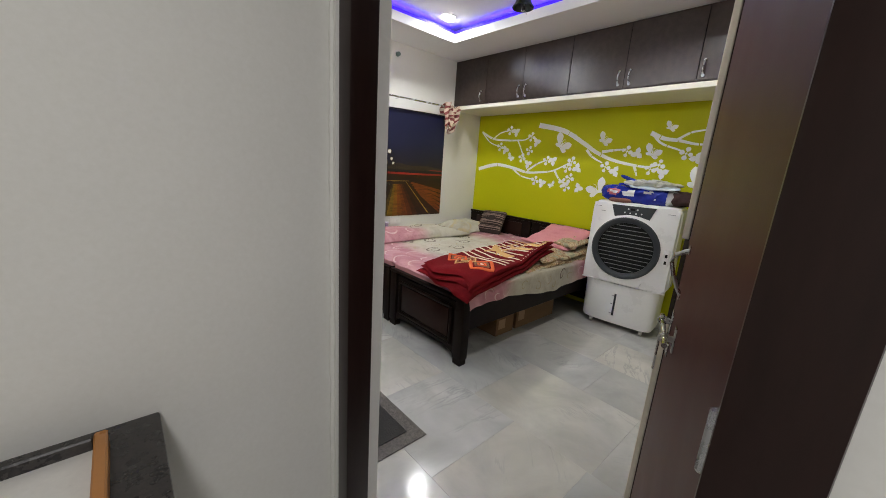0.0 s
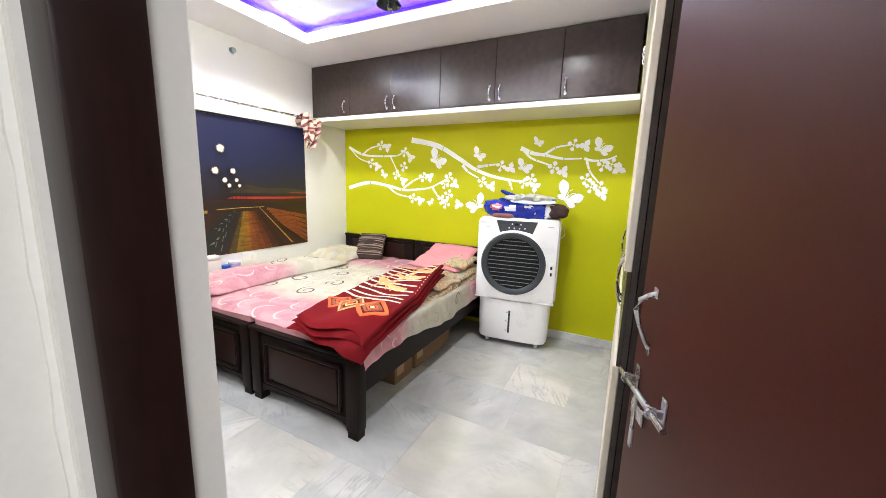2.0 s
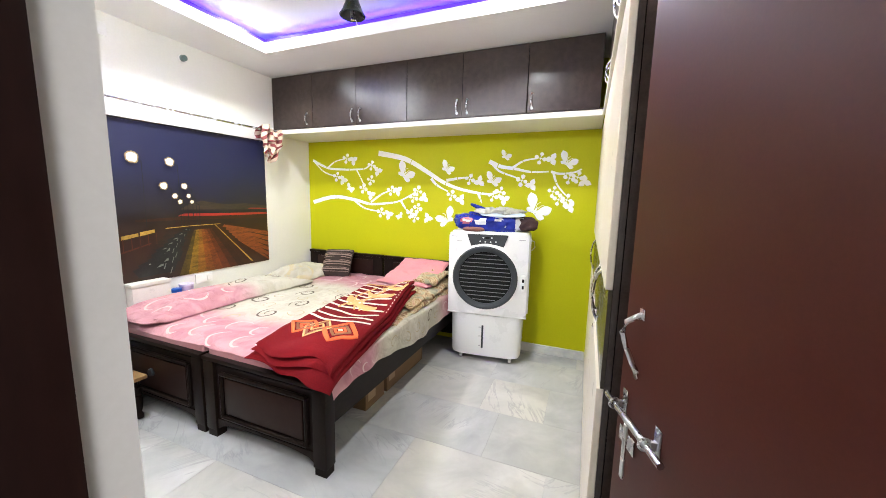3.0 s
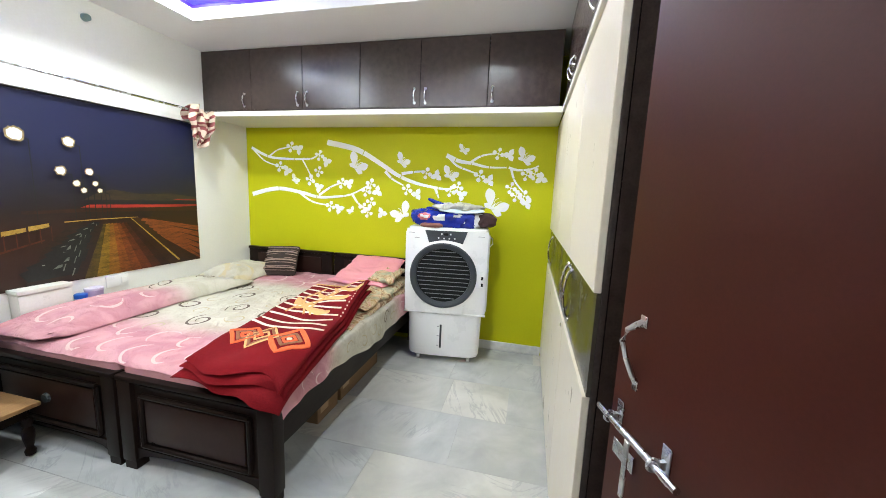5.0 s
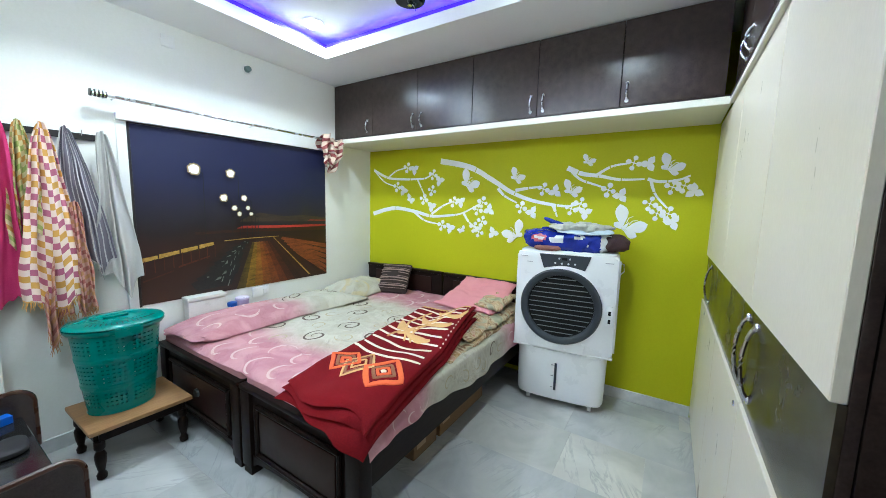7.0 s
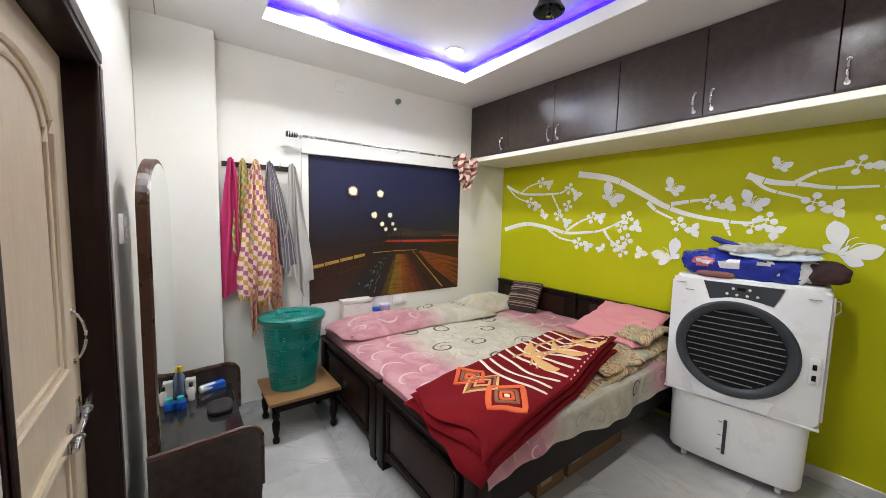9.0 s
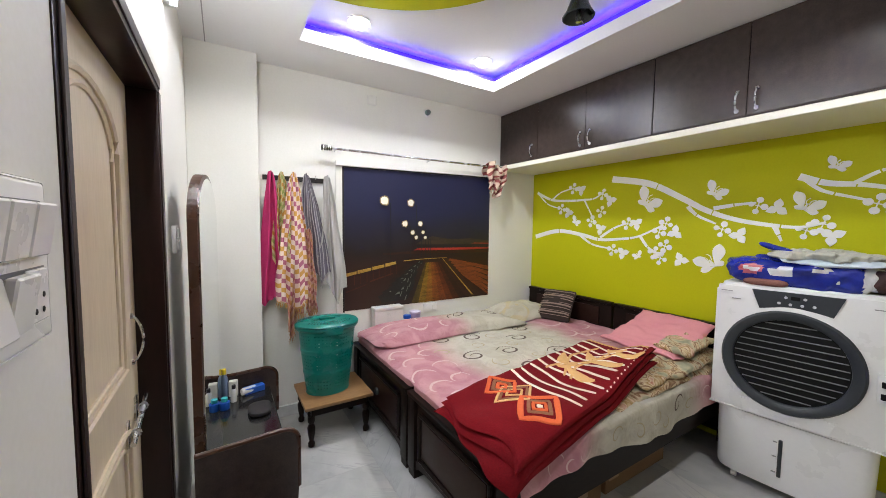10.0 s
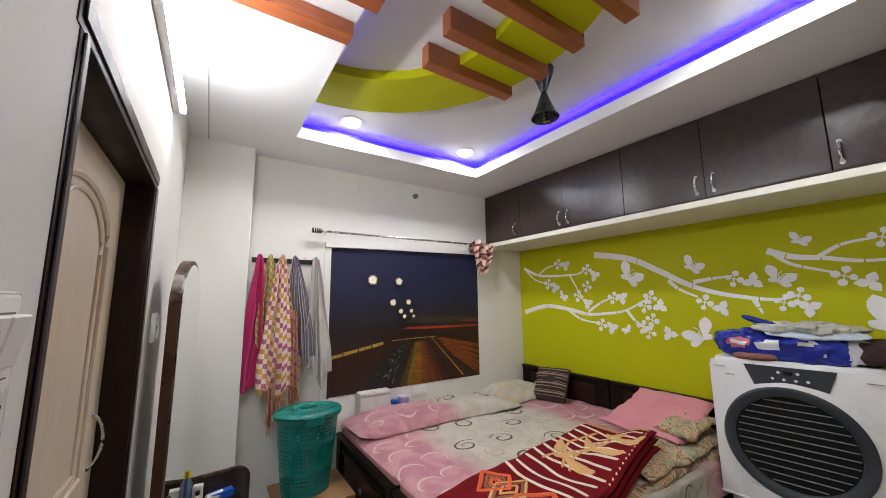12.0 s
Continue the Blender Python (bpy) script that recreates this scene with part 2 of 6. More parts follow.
# washroom door: frame, cream moulded leaf
y0, y1 = BATH
fr = tagged(new("door_2", None), "closed cream moulded washroom door in a dark brown frame", "door", kind="structure")
for a, b in ((y0 + 0.018, y0 + 0.058), (y1 - 0.06, y1)):
    bm = box(0.372, XL + 0.003, a, b, 0, 1.955, 0.004, 2)
    box(XL + 0.003, XL + 0.008, a + 0.010, b - 0.010, 0, 1.955, 0.002, bm=bm)
    part("door_frame", bm, FRAME, fr, "dark brown moulded jamb", True)
bm = box(0.372, XL + 0.003, y0, y1, 1.955, 2.02, 0.004, 2)
box(XL + 0.003, XL + 0.008, y0 + 0.015, y1 - 0.015, 1.97, 2.005, 0.002, bm=bm)
part("door_frame", bm, FRAME, fr, "dark brown moulded head", True)
BATHDOOR = surface("cream_moulded_door_skin", (0.60, 0.49, 0.35), (0.74, 0.63, 0.48), 0.42, 3, 30, 0.12, stretch=(1, 3, 0.35))
dl = part("door_leaf", box(0.40, 0.44, y0 + 0.062, y1 - 0.062, 0.01, 1.953, 0.002), BATHDOOR, fr)
cy = (y0 + y1) / 2
for zb, zt, arch in ((0.25, 0.85, 0), (1.05, 1.70, 1)):
    for k, w in enumerate((0.26, 0.20)):
        pts = [(0.441, cy - w + 0.0, zb + 0.03 * k), (0.441, cy + w, zb + 0.03 * k)]
        top = [(0.441, cy + w * math.cos(a), zt - 0.03 * k + (0.14 if arch else 0.03) * math.sin(a)) for a in np.linspace(0, math.pi, 13)]
        part("moulding", tube(pts + top, 0.010 - 0.003 * k, 6, None, True), BATHDOOR, dl, "", True)
part("door_handle", bow_handle(bmesh.new(), (0.44, y1 - 0.13, 1.04), (0, 0, 1), (1, 0, 0), 0.155, 0.030, 0.004), STEEL, dl, "", True)
bm = tube([(0.462, y1 - 0.30, 0.84), (0.462, y1 - 0.07, 0.90)], 0.008, 10)
for y, z in ((y1 - 0.25, 0.853), (y1 - 0.13, 0.884)):
    box(0.44, 0.446, y - 0.014, y + 0.014, z - 0.04, z + 0.04, 0.001, bm=bm)
    tube([(0.462 + 0.012 * math.cos(a), y, z + 0.012 * math.sin(a)) for a in np.linspace(0, math.tau, 11)[:-1]], 0.003, 6, bm, True)
part("sliding_bolt", bm, STEEL, dl, "", True)

# ---- ceiling fittings ----
for x in (1.485, 2.492):
    for y in (1.62, 3.60):
        dn = thing("downlight", (x, y, TRAY), "round recessed white LED downlight, lit", "ceiling light", "downlights in the tray ceiling")
        part("trim_ring", lathe([(0.067, -0.001), (0.078, -0.004), (0.080, -0.009), (0.072, -0.011), (0.067, -0.008)], 32, caps=False), CEIL, dn, "", True)
        part("diffuser", lathe([(0.0, -0.036), (0.026, -0.035), (0.048, -0.031), (0.060, -0.022), (0.066, -0.008), (0.066, -0.002)], 32, caps=False), LAMPGLOW, dn, "glowing white diffuser")
for (x0, x1, yy0, yy1) in ((TX1 + 0.012, TX1 + 0.016, TY0, TY1 + 0.012), (TX0 - 0.016, TX0 - 0.012, TY0, TY1 + 0.012), (TX0 - 0.011, TX1 + 0.011, TY1 + 0.012, TY1 + 0.016)):
    st = tagged(part("led_strip", box(x0, x1, yy0, yy1, CEILING + 0.0125, CEILING + 0.112), BLUELED), "glowing blue LED strip behind the tray edge", "LED strip", "blue cove strips")
tb = thing("tube_light", (XL, 2.55, 2.40), "slim white LED tube light on the wall, lit", "tube light")
part("batten", box(0.0, 0.028, -0.60, 0.60, -0.018, 0.018, 0.004, 2), CEIL, tb, "", True)
part("diffuser", tube([(0.034, -0.585, 0), (0.034, 0.585, 0)], 0.014, 12), glow("tube_glow", (0.95, 0.98, 1.0), 108.0), tb, "glowing white tube", True)
for y in (-0.60, 0.60):
    part("end_cap", box(0.002, 0.05, y - 0.012, y + 0.012, -0.02, 0.02, 0.004, 2), CEIL, tb)

# half-ring of green ceiling with timber-look rafters
cx, cy, r0, r1 = TX0, 2.40, 0.63, 0.985
arc = [(cx + r1 * math.cos(a), cy + r1 * math.sin(a)) for a in np.linspace(-math.pi / 2, math.pi / 2, 49)]
arc += [(cx + r0 * math.cos(a), cy + r0 * math.sin(a)) for a in np.linspace(math.pi / 2, -math.pi / 2, 49)]
setting("ceiling_ring", slab(arc, TRAY - 0.055, TRAY - 0.001), GREEN, "lime green half-ring dropped from the ceiling")
BEAM = surface("orange_brown_timber_laminate", (0.22, 0.055, 0.018), (0.36, 0.105, 0.035), 0.35, 3, 40, 0.05, stretch=(0.25, 3, 3))
for k in range(6):
    y = 2.648 - 0.24 * k
    bm = box(1.54 - 0.03 * (k % 2), 2.105 + 0.03 * (k % 2), y - 0.033, y + 0.033, TRAY - 0.112, TRAY - 0.0005, 0.003)
    tagged(part("ceiling_rafter", bm, BEAM), "orange-brown timber-look rafter under the green ring", "ceiling rafter", "rafters of the false ceiling")
for k in range(6):
    y = 2.55 - 0.22 * k
    bm = box(0.66, 1.13 + 0.04 * (k % 2), y - 0.035, y + 0.035, CEILING - 0.065, CEILING - 0.0005, 0.004)
    tagged(part("ceiling_rafter", bm, BEAM), "orange-brown timber-look rafter on the white ceiling edge", "ceiling rafter", "rafters of the false ceiling")
setting("ceiling_joint", box(0.634, 0.640, YS, 4.078, CEILING - 0.0015, CEILING + 0.001), surface("joint_shadow_grey", (0.30, 0.30, 0.31), (0.38, 0.38, 0.39), 0.8), "thin grey joint in the ceiling")

BLACKMETAL = surface("black_enamel", (0.012, 0.018, 0.020), (0.025, 0.032, 0.036), 0.28, 8, 80, 0.02)
fan = thing("fan_canopy", (2.195, 2.465, TRAY), "dark hourglass fan canopy with bare rod, no fan", "fan mount")
K = 1.42
part("canopy_cup", lathe([(0.060, -0.001), (0.056, -0.02 * K), (0.035, -0.06 * K), (0.017, -0.095 * K), (0.014, -0.10 * K), (0.0, -0.10 * K)], 28), BLACKMETAL, fan, "", True)
part("canopy_bell", lathe([(0.012, -0.098 * K), (0.016, -0.102 * K), (0.034, -0.14 * K), (0.058, -0.185 * K), (0.076, -0.205 * K), (0.074, -0.207 * K), (0.054, -0.187 * K), (0.03, -0.142 * K), (0.010, -0.11 * K)], 28), BLACKMETAL, fan, "", True)
part("down_rod", tube([(0, 0, -0.10 * K), (0, 0, -0.222 * K)], 0.012, 12), STEEL, fan, "", True)
part("wire", tube([(0.0, 0.0, -0.29), (0.02, -0.012, -0.315), (0.04, -0.005, -0.320), (0.05, 0.004, -0.315)], 0.0025, 5), STEEL, fan)

# ---- loft cabinets over the shelf ----
LOFT = 3.215
setting("shelf_trim", box(LOFT - 0.014, XG, 1.035, YN, 2.085, 2.128, 0.003), TRIM, "cream loft slab with a pale front edge")
setting("shelf_line", box(LOFT - 0.016, LOFT - 0.002, 1.035, YN, 2.129, 2.136), FRAME, "thin dark line on the loft edge")


def loft_unit(y0, y1, splits, handles):
    u = thing("loft_cabinet", (LOFT, y0, 2.137), "glossy dark wenge loft cabinet with small steel handles", "cabinet", "loft cabinets")
    part("carcass", box(0.021, XG - LOFT - 0.004, 0.002, y1 - y0 - 0.002, 0, CEILING - 2.137 - 0.003), WENGE, u)
    edges = [y0] + splits + [y1]
    for a, b in zip(edges, edges[1:]):
        d = part("cabinet_door", box(0.0, 0.0195, a - y0 + 0.0015, b - y0 - 0.0015, 0.004, CEILING - 2.137 - 0.006, 0.0015), WENGE, u)
        for h in handles:
            if a < h <= b:
                part("handle", bow_handle(bmesh.new(), (0.0, h - y0, 0.035), (0, 0, 1), (-1, 0, 0), 0.105, 0.028, 0.0055), STEEL, d, "steel bow handle", True)
    return u


loft_unit(2.642, YN - 0.003, [3.175, 3.69], [3.13, 3.22, 3.76])
loft_unit(1.594, 2.640, [2.125], [2.08, 2.17])
loft_unit(1.066, 1.592, [], [1.556])

# ---- wardrobe ----
W0, WY = 1.428, 1.03
setting("wardrobe_trim", box(W0 - 0.02, LOFT - 0.016, WY - 0.02, WY + 0.016, 2.085, 2.112, 0.003), TRIM, "cream edge strip over the wardrobe")
setting("wardrobe_line", box(W0 - 0.02, LOFT - 0.016, WY - 0.01, WY + 0.014, 2.113, 2.136), FRAME, "thin dark line on the edge strip")
BAND = surface("olive_brown_laminate", (0.020, 0.013, 0.007), (0.040, 0.028, 0.016), 0.22, 5, 60, 0.03)


def wardrobe_unit(x0, x1, seams, handles, locks):
    u = thing("wardrobe", (x0, WY, 0), "cream laminate wardrobe with a dark middle band", "wardrobe", "wardrobe units")
    part("carcass", box(0.0, x1 - x0, YS - WY + 0.004, -0.042, 0.0, 2.082), WENGE, u)
    edges = [x0] + seams + [x1]
    for a, b in zip(edges, edges[1:]):
        p, q = a - x0 + 0.002, b - x0 - 0.002
        d = part("cabinet_door", box(p, q, -0.040, -0.022, 0.05, 2.08, 0.001), WENGE, u)
        part("upper_panel", box(p, q, -0.0215, 0.0, 1.205, 2.08, 0.002), CREAM, d, "cream laminate panel")
        part("lower_panel", box(p, q, -0.0215, 0.0, 0.05, 0.895, 0.002), CREAM, d, "cream laminate panel")
        part("middle_band", box(p, q, -0.0215, -0.010, 0.896, 1.204), BAND, d, "dark olive-brown band")
        for h in handles:
            if a < h <= b:
                part("handle", bow_handle(bmesh.new(), (h - x0, -0.010, 0.935), (0, 0, 1), (0, 1, 0), 0.225, 0.027, 0.006), STEEL, d, "steel bow handle", True)
        for l in locks:
            if a < l <= b:
                part("lock", lathe_at(bmesh.new(), (l - x0, 0.0, 0.86), (0, 1, 0), 0.010, 0.004), STEEL, d)
    part("plinth", box(0.0, x1 - x0, -0.04, -0.03, 0.0, 0.049), WENGE, u)
    return u


wardrobe_unit(W0, 2.80, [2.085], [2.02, 2.15], [2.15])
wardrobe_unit(2.802, XG - 0.003, [3.46], [3.42], [3.42])


def loft_unit_south(x0, x1, split, handles):
    u = thing("loft_cabinet", (x0, WY, 2.137), "glossy dark wenge loft cabinet with small steel handles", "cabinet", "loft cabinets")
    part("carcass", box(0.002, x1 - x0 - 0.002, YS - WY + 0.004, -0.0205, 0, CEILING - 2.140), WENGE, u)
    edges = [x0] + split + [x1]
    for a, b in zip(edges, edges[1:]):
        d = part("cabinet_door", box(a - x0 + 0.0015, b - x0 - 0.0015, -0.019, 0.0, 0.004, CEILING - 2.143, 0.0015), WENGE, u)
        for h in handles:
            if a < h <= b:
                part("handle", bow_handle(bmesh.new(), (h - x0, 0.0, 0.06), (0, 0, 1), (0, 1, 0), 0.10, 0.025, 0.005), STEEL, d, "steel bow handle", True)
    return u


loft_unit_south(W0, 2.40, [1.94], [1.90, 2.0])
loft_unit_south(2.402, 3.19, [2.80], [2.75, 2.86])

# ---- white wall decal: blossom branches and butterflies ----
DECAL = surface("white_vinyl", (0.78, 0.78, 0.76), (0.84, 0.84, 0.82), 0.45, 6, 80, 0.01)
DX = XG - 0.0035
RISE = [0]


def flat_strip(pts, w0, w1, bm=None, cuts=()):
    """A tapering ribbon on the east wall along smooth points (y, z)."""
    out = bm or bmesh.new()
    p = [Vector((0, a, b)) for a, b in pts]
    fine = []
    for i in range(len(p) - 1):
        q = [p[max(i - 1, 0)], p[i], p[i + 1], p[min(i + 2, len(p) - 1)]]
        for k in range(6):
            s = k / 6
            fine.append(0.5 * ((2 * q[1]) + (q[2] - q[0]) * s + (2 * q[0] - 5 * q[1] + 4 * q[2] - q[3]) * s * s + (3 * q[1] - q[0] - 3 * q[2] + q[3]) * s ** 3))
    fine.append(p[-1])
    RISE[0] += 1
    dx = DX + 0.0004 * (RISE[0] % 4)
    if cuts:                # narrow slits across the vinyl, as in bamboo
        cut = [int(len(fine) * f) for f in cuts]
        longer = []
        for i, c in enumerate(fine):
            longer.append((c, False))
            if i in cut and i + 1 < len(fine):
                d = fine[i + 1] - c
                longer += [(c + d * 0.40, True), (c + d * 0.40 + d.normalized() * 0.007, False)]
        fine, stop = [c for c, _ in longer], [s for _, s in longer]
    else:
        stop = [False] * len(fine)
    n, rows = len(fine), []
    for i, c in enumerate(fine):
        d = (fine[min(i + 1, n - 1)] - fine[max(i - 1, 0)]).normalized()
        side = Vector((0, -d.z, d.y)) * 0.5 * (w0 + (w1 - w0) * i / (n - 1))
        rows.append([out.verts.new((x, v.y, v.z)) for x, v in ((dx, c + side), (dx, c - side), (XG + 0.001, c - side), (XG + 0.001, c + side))])
    for i, (a, b) in enumerate(zip(rows, rows[1:])):
        if stop[i]:
            continue
        for k in range(4):
            out.faces.new((a[k], a[(k + 1) % 4], b[(k + 1) % 4], b[k]))
    out.faces.new(rows[0][::-1])
    out.faces.new(rows[-1])
    return out


def flat_shape(y, z, outline, turn=0.0, size=1.0, bm=None):
    out = bm or bmesh.new()
    RISE[0] += 1
    dx = DX - 0.0005 * (1 + RISE[0] % 7)
    c, s = math.cos(turn) * size, math.sin(turn) * size
    pts = [(y + a * c - b * s, z + a * s + b * c) for a, b in outline]
    front = [out.verts.new((dx, a, b)) for a, b in pts]
    back = [out.verts.new((XG + 0.001, a, b)) for a, b in pts]
    out.faces.new(front)
    for i in range(len(pts)):
        j = (i + 1) % len(pts)
        out.faces.new((front[i], back[i], back[j], front[j]))
    bmesh.ops.recalc_face_normals(out, faces=out.faces)
    return out


def wing(length, width, n=12):
    """Narrow at the body, broad and rounded towards the tip."""
    def half(i):
        return width * math.sin(math.pi * (i / n) ** 1.7) ** 0.8
    return [(-half(i), length * i / n) for i in range(n)] + [(0.0, length)] + [(0.75 * half(i), length * i / n) for i in range(n - 1, 0, -1)]


def petal(length, width, n=9):
    left = [(-width * math.sin(math.pi * (i / n) ** 0.8), length * i / n) for i in range(n + 1)]
    right = [(width * math.sin(math.pi * (i / n) ** 0.8), length * i / n) for i in range(n - 1, 0, -1)]
    return left + right


rnd = random.Random(11)


def branch(label, runs, w):
    d = thing("wall_decal", (0, 0, 0), label, "wall decal", "blossom branch decals")
    for i, r in enumerate(runs):
        part("branch", flat_strip(r, w if i == 0 else w * 0.55, 0.012, cuts=(0.17, 0.46, 0.73) if i == 0 else (0.45,)), DECAL, d)
    return d


def blossom(d, y, z, k):
    if k % 2 == 0:          # a cluster of round berries
        for a in (0.3, 1.9, 3.4, 5.0):
            r = 0.016 + 0.005 * rnd.random()
            part("stalk", flat_strip([(y, z), (y + 0.034 * math.cos(a), z + 0.037 * math.sin(a))], 0.006, 0.005), DECAL, d)
            circle = [(r * math.cos(t), r * math.sin(t)) for t in np.linspace(0, math.tau, 13)[:-1]]
            part("berry", flat_shape(y + 0.036 * math.cos(a), z + 0.039 * math.sin(a), circle), DECAL, d)
    else:                   # a three-petalled flower
        turn = rnd.uniform(0, 2)
        for a in (0, 2.1, 4.2):
            part("petal", flat_shape(y, z, petal(0.062, 0.024), turn + a), DECAL, d)


LB = "white vinyl blossom branch stuck on the green wall"
d = branch(LB, [[(4.15, 1.88), (3.94, 1.79), (3.71, 1.77), (3.54, 1.77), (3.42, 1.78), (3.31, 1.85)], [(3.94, 1.79), (3.83, 1.86), (3.69, 1.89)], [(4.15, 1.88), (4.0, 1.75), (3.85, 1.7)], [(3.54, 1.77), (3.48, 1.67), (3.42, 1.56)]], 0.028)
for k, (y, z) in enumerate([(3.67, 1.89), (3.58, 1.87), (3.81, 1.69), (3.72, 1.65), (3.35, 1.65), (3.26, 1.75), (3.45, 1.56), (3.35, 1.49), (3.34, 1.81)]):
    blossom(d, y, z, k)
d = branch(LB, [[(4.16, 1.39), (3.85, 1.46), (3.56, 1.43), (3.36, 1.39), (3.17, 1.4), (2.99, 1.43), (2.79, 1.53)], [(3.35, 1.41), (3.21, 1.5), (3.1, 1.54)], [(3.58, 1.43), (3.43, 1.34), (3.23, 1.31)], [(2.97, 1.43), (2.9, 1.34), (2.78, 1.28)]], 0.046)
for k, (y, z) in enumerate([(3.09, 1.54), (3.01, 1.54), (3.22, 1.3), (3.12, 1.28), (2.77, 1.36), (2.65, 1.26), (2.8, 1.26), (2.7, 1.47), (2.85, 1.3), (2.77, 1.54), (2.82, 1.47)]):
    blossom(d, y, z, k if k < 9 else 0)
d = branch(LB, [[(3.25, 1.94), (2.92, 1.87), (2.67, 1.74), (2.5, 1.64), (2.32, 1.57), (2.12, 1.53), (1.98, 1.52), (1.88, 1.55)], [(2.45, 1.65), (2.32, 1.67), (2.21, 1.68)], [(2.62, 1.67), (2.55, 1.6), (2.43, 1.54)], [(2.11, 1.53), (2.07, 1.43)]], 0.056)
for k, (y, z) in enumerate([(2.2, 1.66), (2.1, 1.64), (2.39, 1.5), (2.29, 1.46), (1.96, 1.5), (1.85, 1.47), (1.89, 1.54)]):
    blossom(d, y, z, k)
d = branch(LB, [[(2.01, 1.83), (1.89, 1.78), (1.76, 1.76), (1.62, 1.73), (1.45, 1.73)], [(1.78, 1.77), (1.68, 1.83), (1.56, 1.85)], [(2.0, 1.83), (1.91, 1.74), (1.78, 1.69), (1.72, 1.67)], [(1.43, 1.73), (1.35, 1.71), (1.24, 1.72), (1.17, 1.75)], [(1.41, 1.73), (1.39, 1.66), (1.36, 1.6), (1.29, 1.52)]], 0.042)
for k, (y, z) in enumerate([(1.53, 1.85), (1.43, 1.84), (1.69, 1.65), (1.6, 1.61), (1.27, 1.67), (1.14, 1.64), (1.2, 1.68), (1.25, 1.42), (1.4, 1.55), (1.28, 1.48), (1.35, 1.48)]):
    blossom(d, y, z, k if k < 8 else 0)
for y, z, size, turn, way in ((2.95, 1.69, 1.25, 0.12, 1), (2.46, 1.745, 0.85, 0.05, 1), (1.98, 1.625, 0.9, -0.1, 1), (3.64, 1.54, 0.62, 0.05, 1), (2.98, 1.25, 0.5, 0.0, -1), (2.42, 1.23, 1.25, 0.1, -1), (1.57, 1.35, 1.45, 0.08, 1), (1.86, 1.86, 0.6, -0.1, 1), (1.31, 1.79, 0.95, 0.0, 1)):
    b = thing("wall_decal", (0, 0, 0), "white vinyl butterfly stuck on the green wall", "wall decal", "butterfly decals")
    for a, l, w in ((-0.22, 0.135, 0.036), (1.22, 0.120, 0.034), (1.95, 0.078, 0.022), (-0.95, 0.055, 0.018)):
        part("wing", flat_shape(y, z, wing(l * size, w * size), way * (turn + a)), DECAL, b)
    part("body", flat_shape(y, z, petal(0.05 * size, 0.007 * size), way * (turn + 0.55)), DECAL, b)
    for a in (0.38, 0.75):
        part("antenna", flat_strip([(y - way * l * size * math.sin(turn + a + c), z + l * size * math.cos(turn + a + c)) for l, c in ((0.04, 0.0), (0.065, -0.05), (0.085, 0.12))], 0.005, 0.004), DECAL, b)

# ---- night-scene print on the north wall ----
m, t, p = nodes_of("printed_night_sky")
co = add(t, "ShaderNodeTexCoord")
sx = add(t, "ShaderNodeSeparateXYZ")
nz = add(t, "ShaderNodeTexNoise", Scale=3.0, Detail=4.0)
ad = add(t, "ShaderNodeMath")
ad.operation = "MULTIPLY_ADD"
ad.inputs[1].default_value = 0.12
link(t, co.outputs["Object"], sx.inputs[0])
link(t, co.outputs["Object"], nz.inputs["Vector"])
link(t, nz.outputs["Fac"], ad.inputs[0])
link(t, sx.outputs["Z"], ad.inputs[2])
mr = add(t, "ShaderNodeMapRange", **{"From Min": 0.82, "From Max": 2.06})
link(t, ad.outputs[0], mr.inputs["Value"])
rp = add(t, "ShaderNodeValToRGB")
e = rp.color_ramp.elements
e[0].position, e[0].color = 0.0, (0.030, 0.011, 0.006, 1)
e[1].position, e[1].color = 1.0, (0.011, 0.013, 0.050, 1)
for pos, col in ((0.30, (0.026, 0.008, 0.005, 1)), (0.40, (0.012, 0.006, 0.006, 1)), (0.47, (0.013, 0.010, 0.016, 1)), (0.7, (0.010, 0.012, 0.046, 1))):
    e.new(pos).color = col
link(t, mr.outputs[0], rp.inputs[0])
link(t, rp.outputs[0], p.inputs["Base Color"])
p.inputs["Roughness"].default_value = 0.42
SKYPRINT = m


def ink(name, a, b, scale=9.0, stretch=(1, 1, 1)):
    return surface("printed_" + name, a, b, 0.42, scale, 50, 0.0, stretch=stretch)


PY = YN - 0.004
poster = thing("wall_poster", (0, 0, 0), "large night photograph print of a lamp-lit boardwalk", "poster")


def sagging(bm):
    """The upper edge of the print drops a little towards the west."""
    for v in bm.verts:
        if v.co.z > 1.9:
            v.co.z -= 0.032 * max(0.0, (3.085 - v.co.x) / 1.525)
    return bm


part("print_sheet", sagging(box(1.56, 3.085, PY, YN - 0.0005, 0.775, 1.998)), SKYPRINT, poster)
layer = [0]


def inked(name, outline, material, label=""):
    layer[0] += 1
    y = PY - 0.0006 - 0.00025 * layer[0]
    out = bmesh.new()
    out.faces.new([out.verts.new((a, y, b)) for a, b in outline])
    bmesh.ops.recalc_face_normals(out, faces=out.faces)
    return part(name, out, material, poster, label)


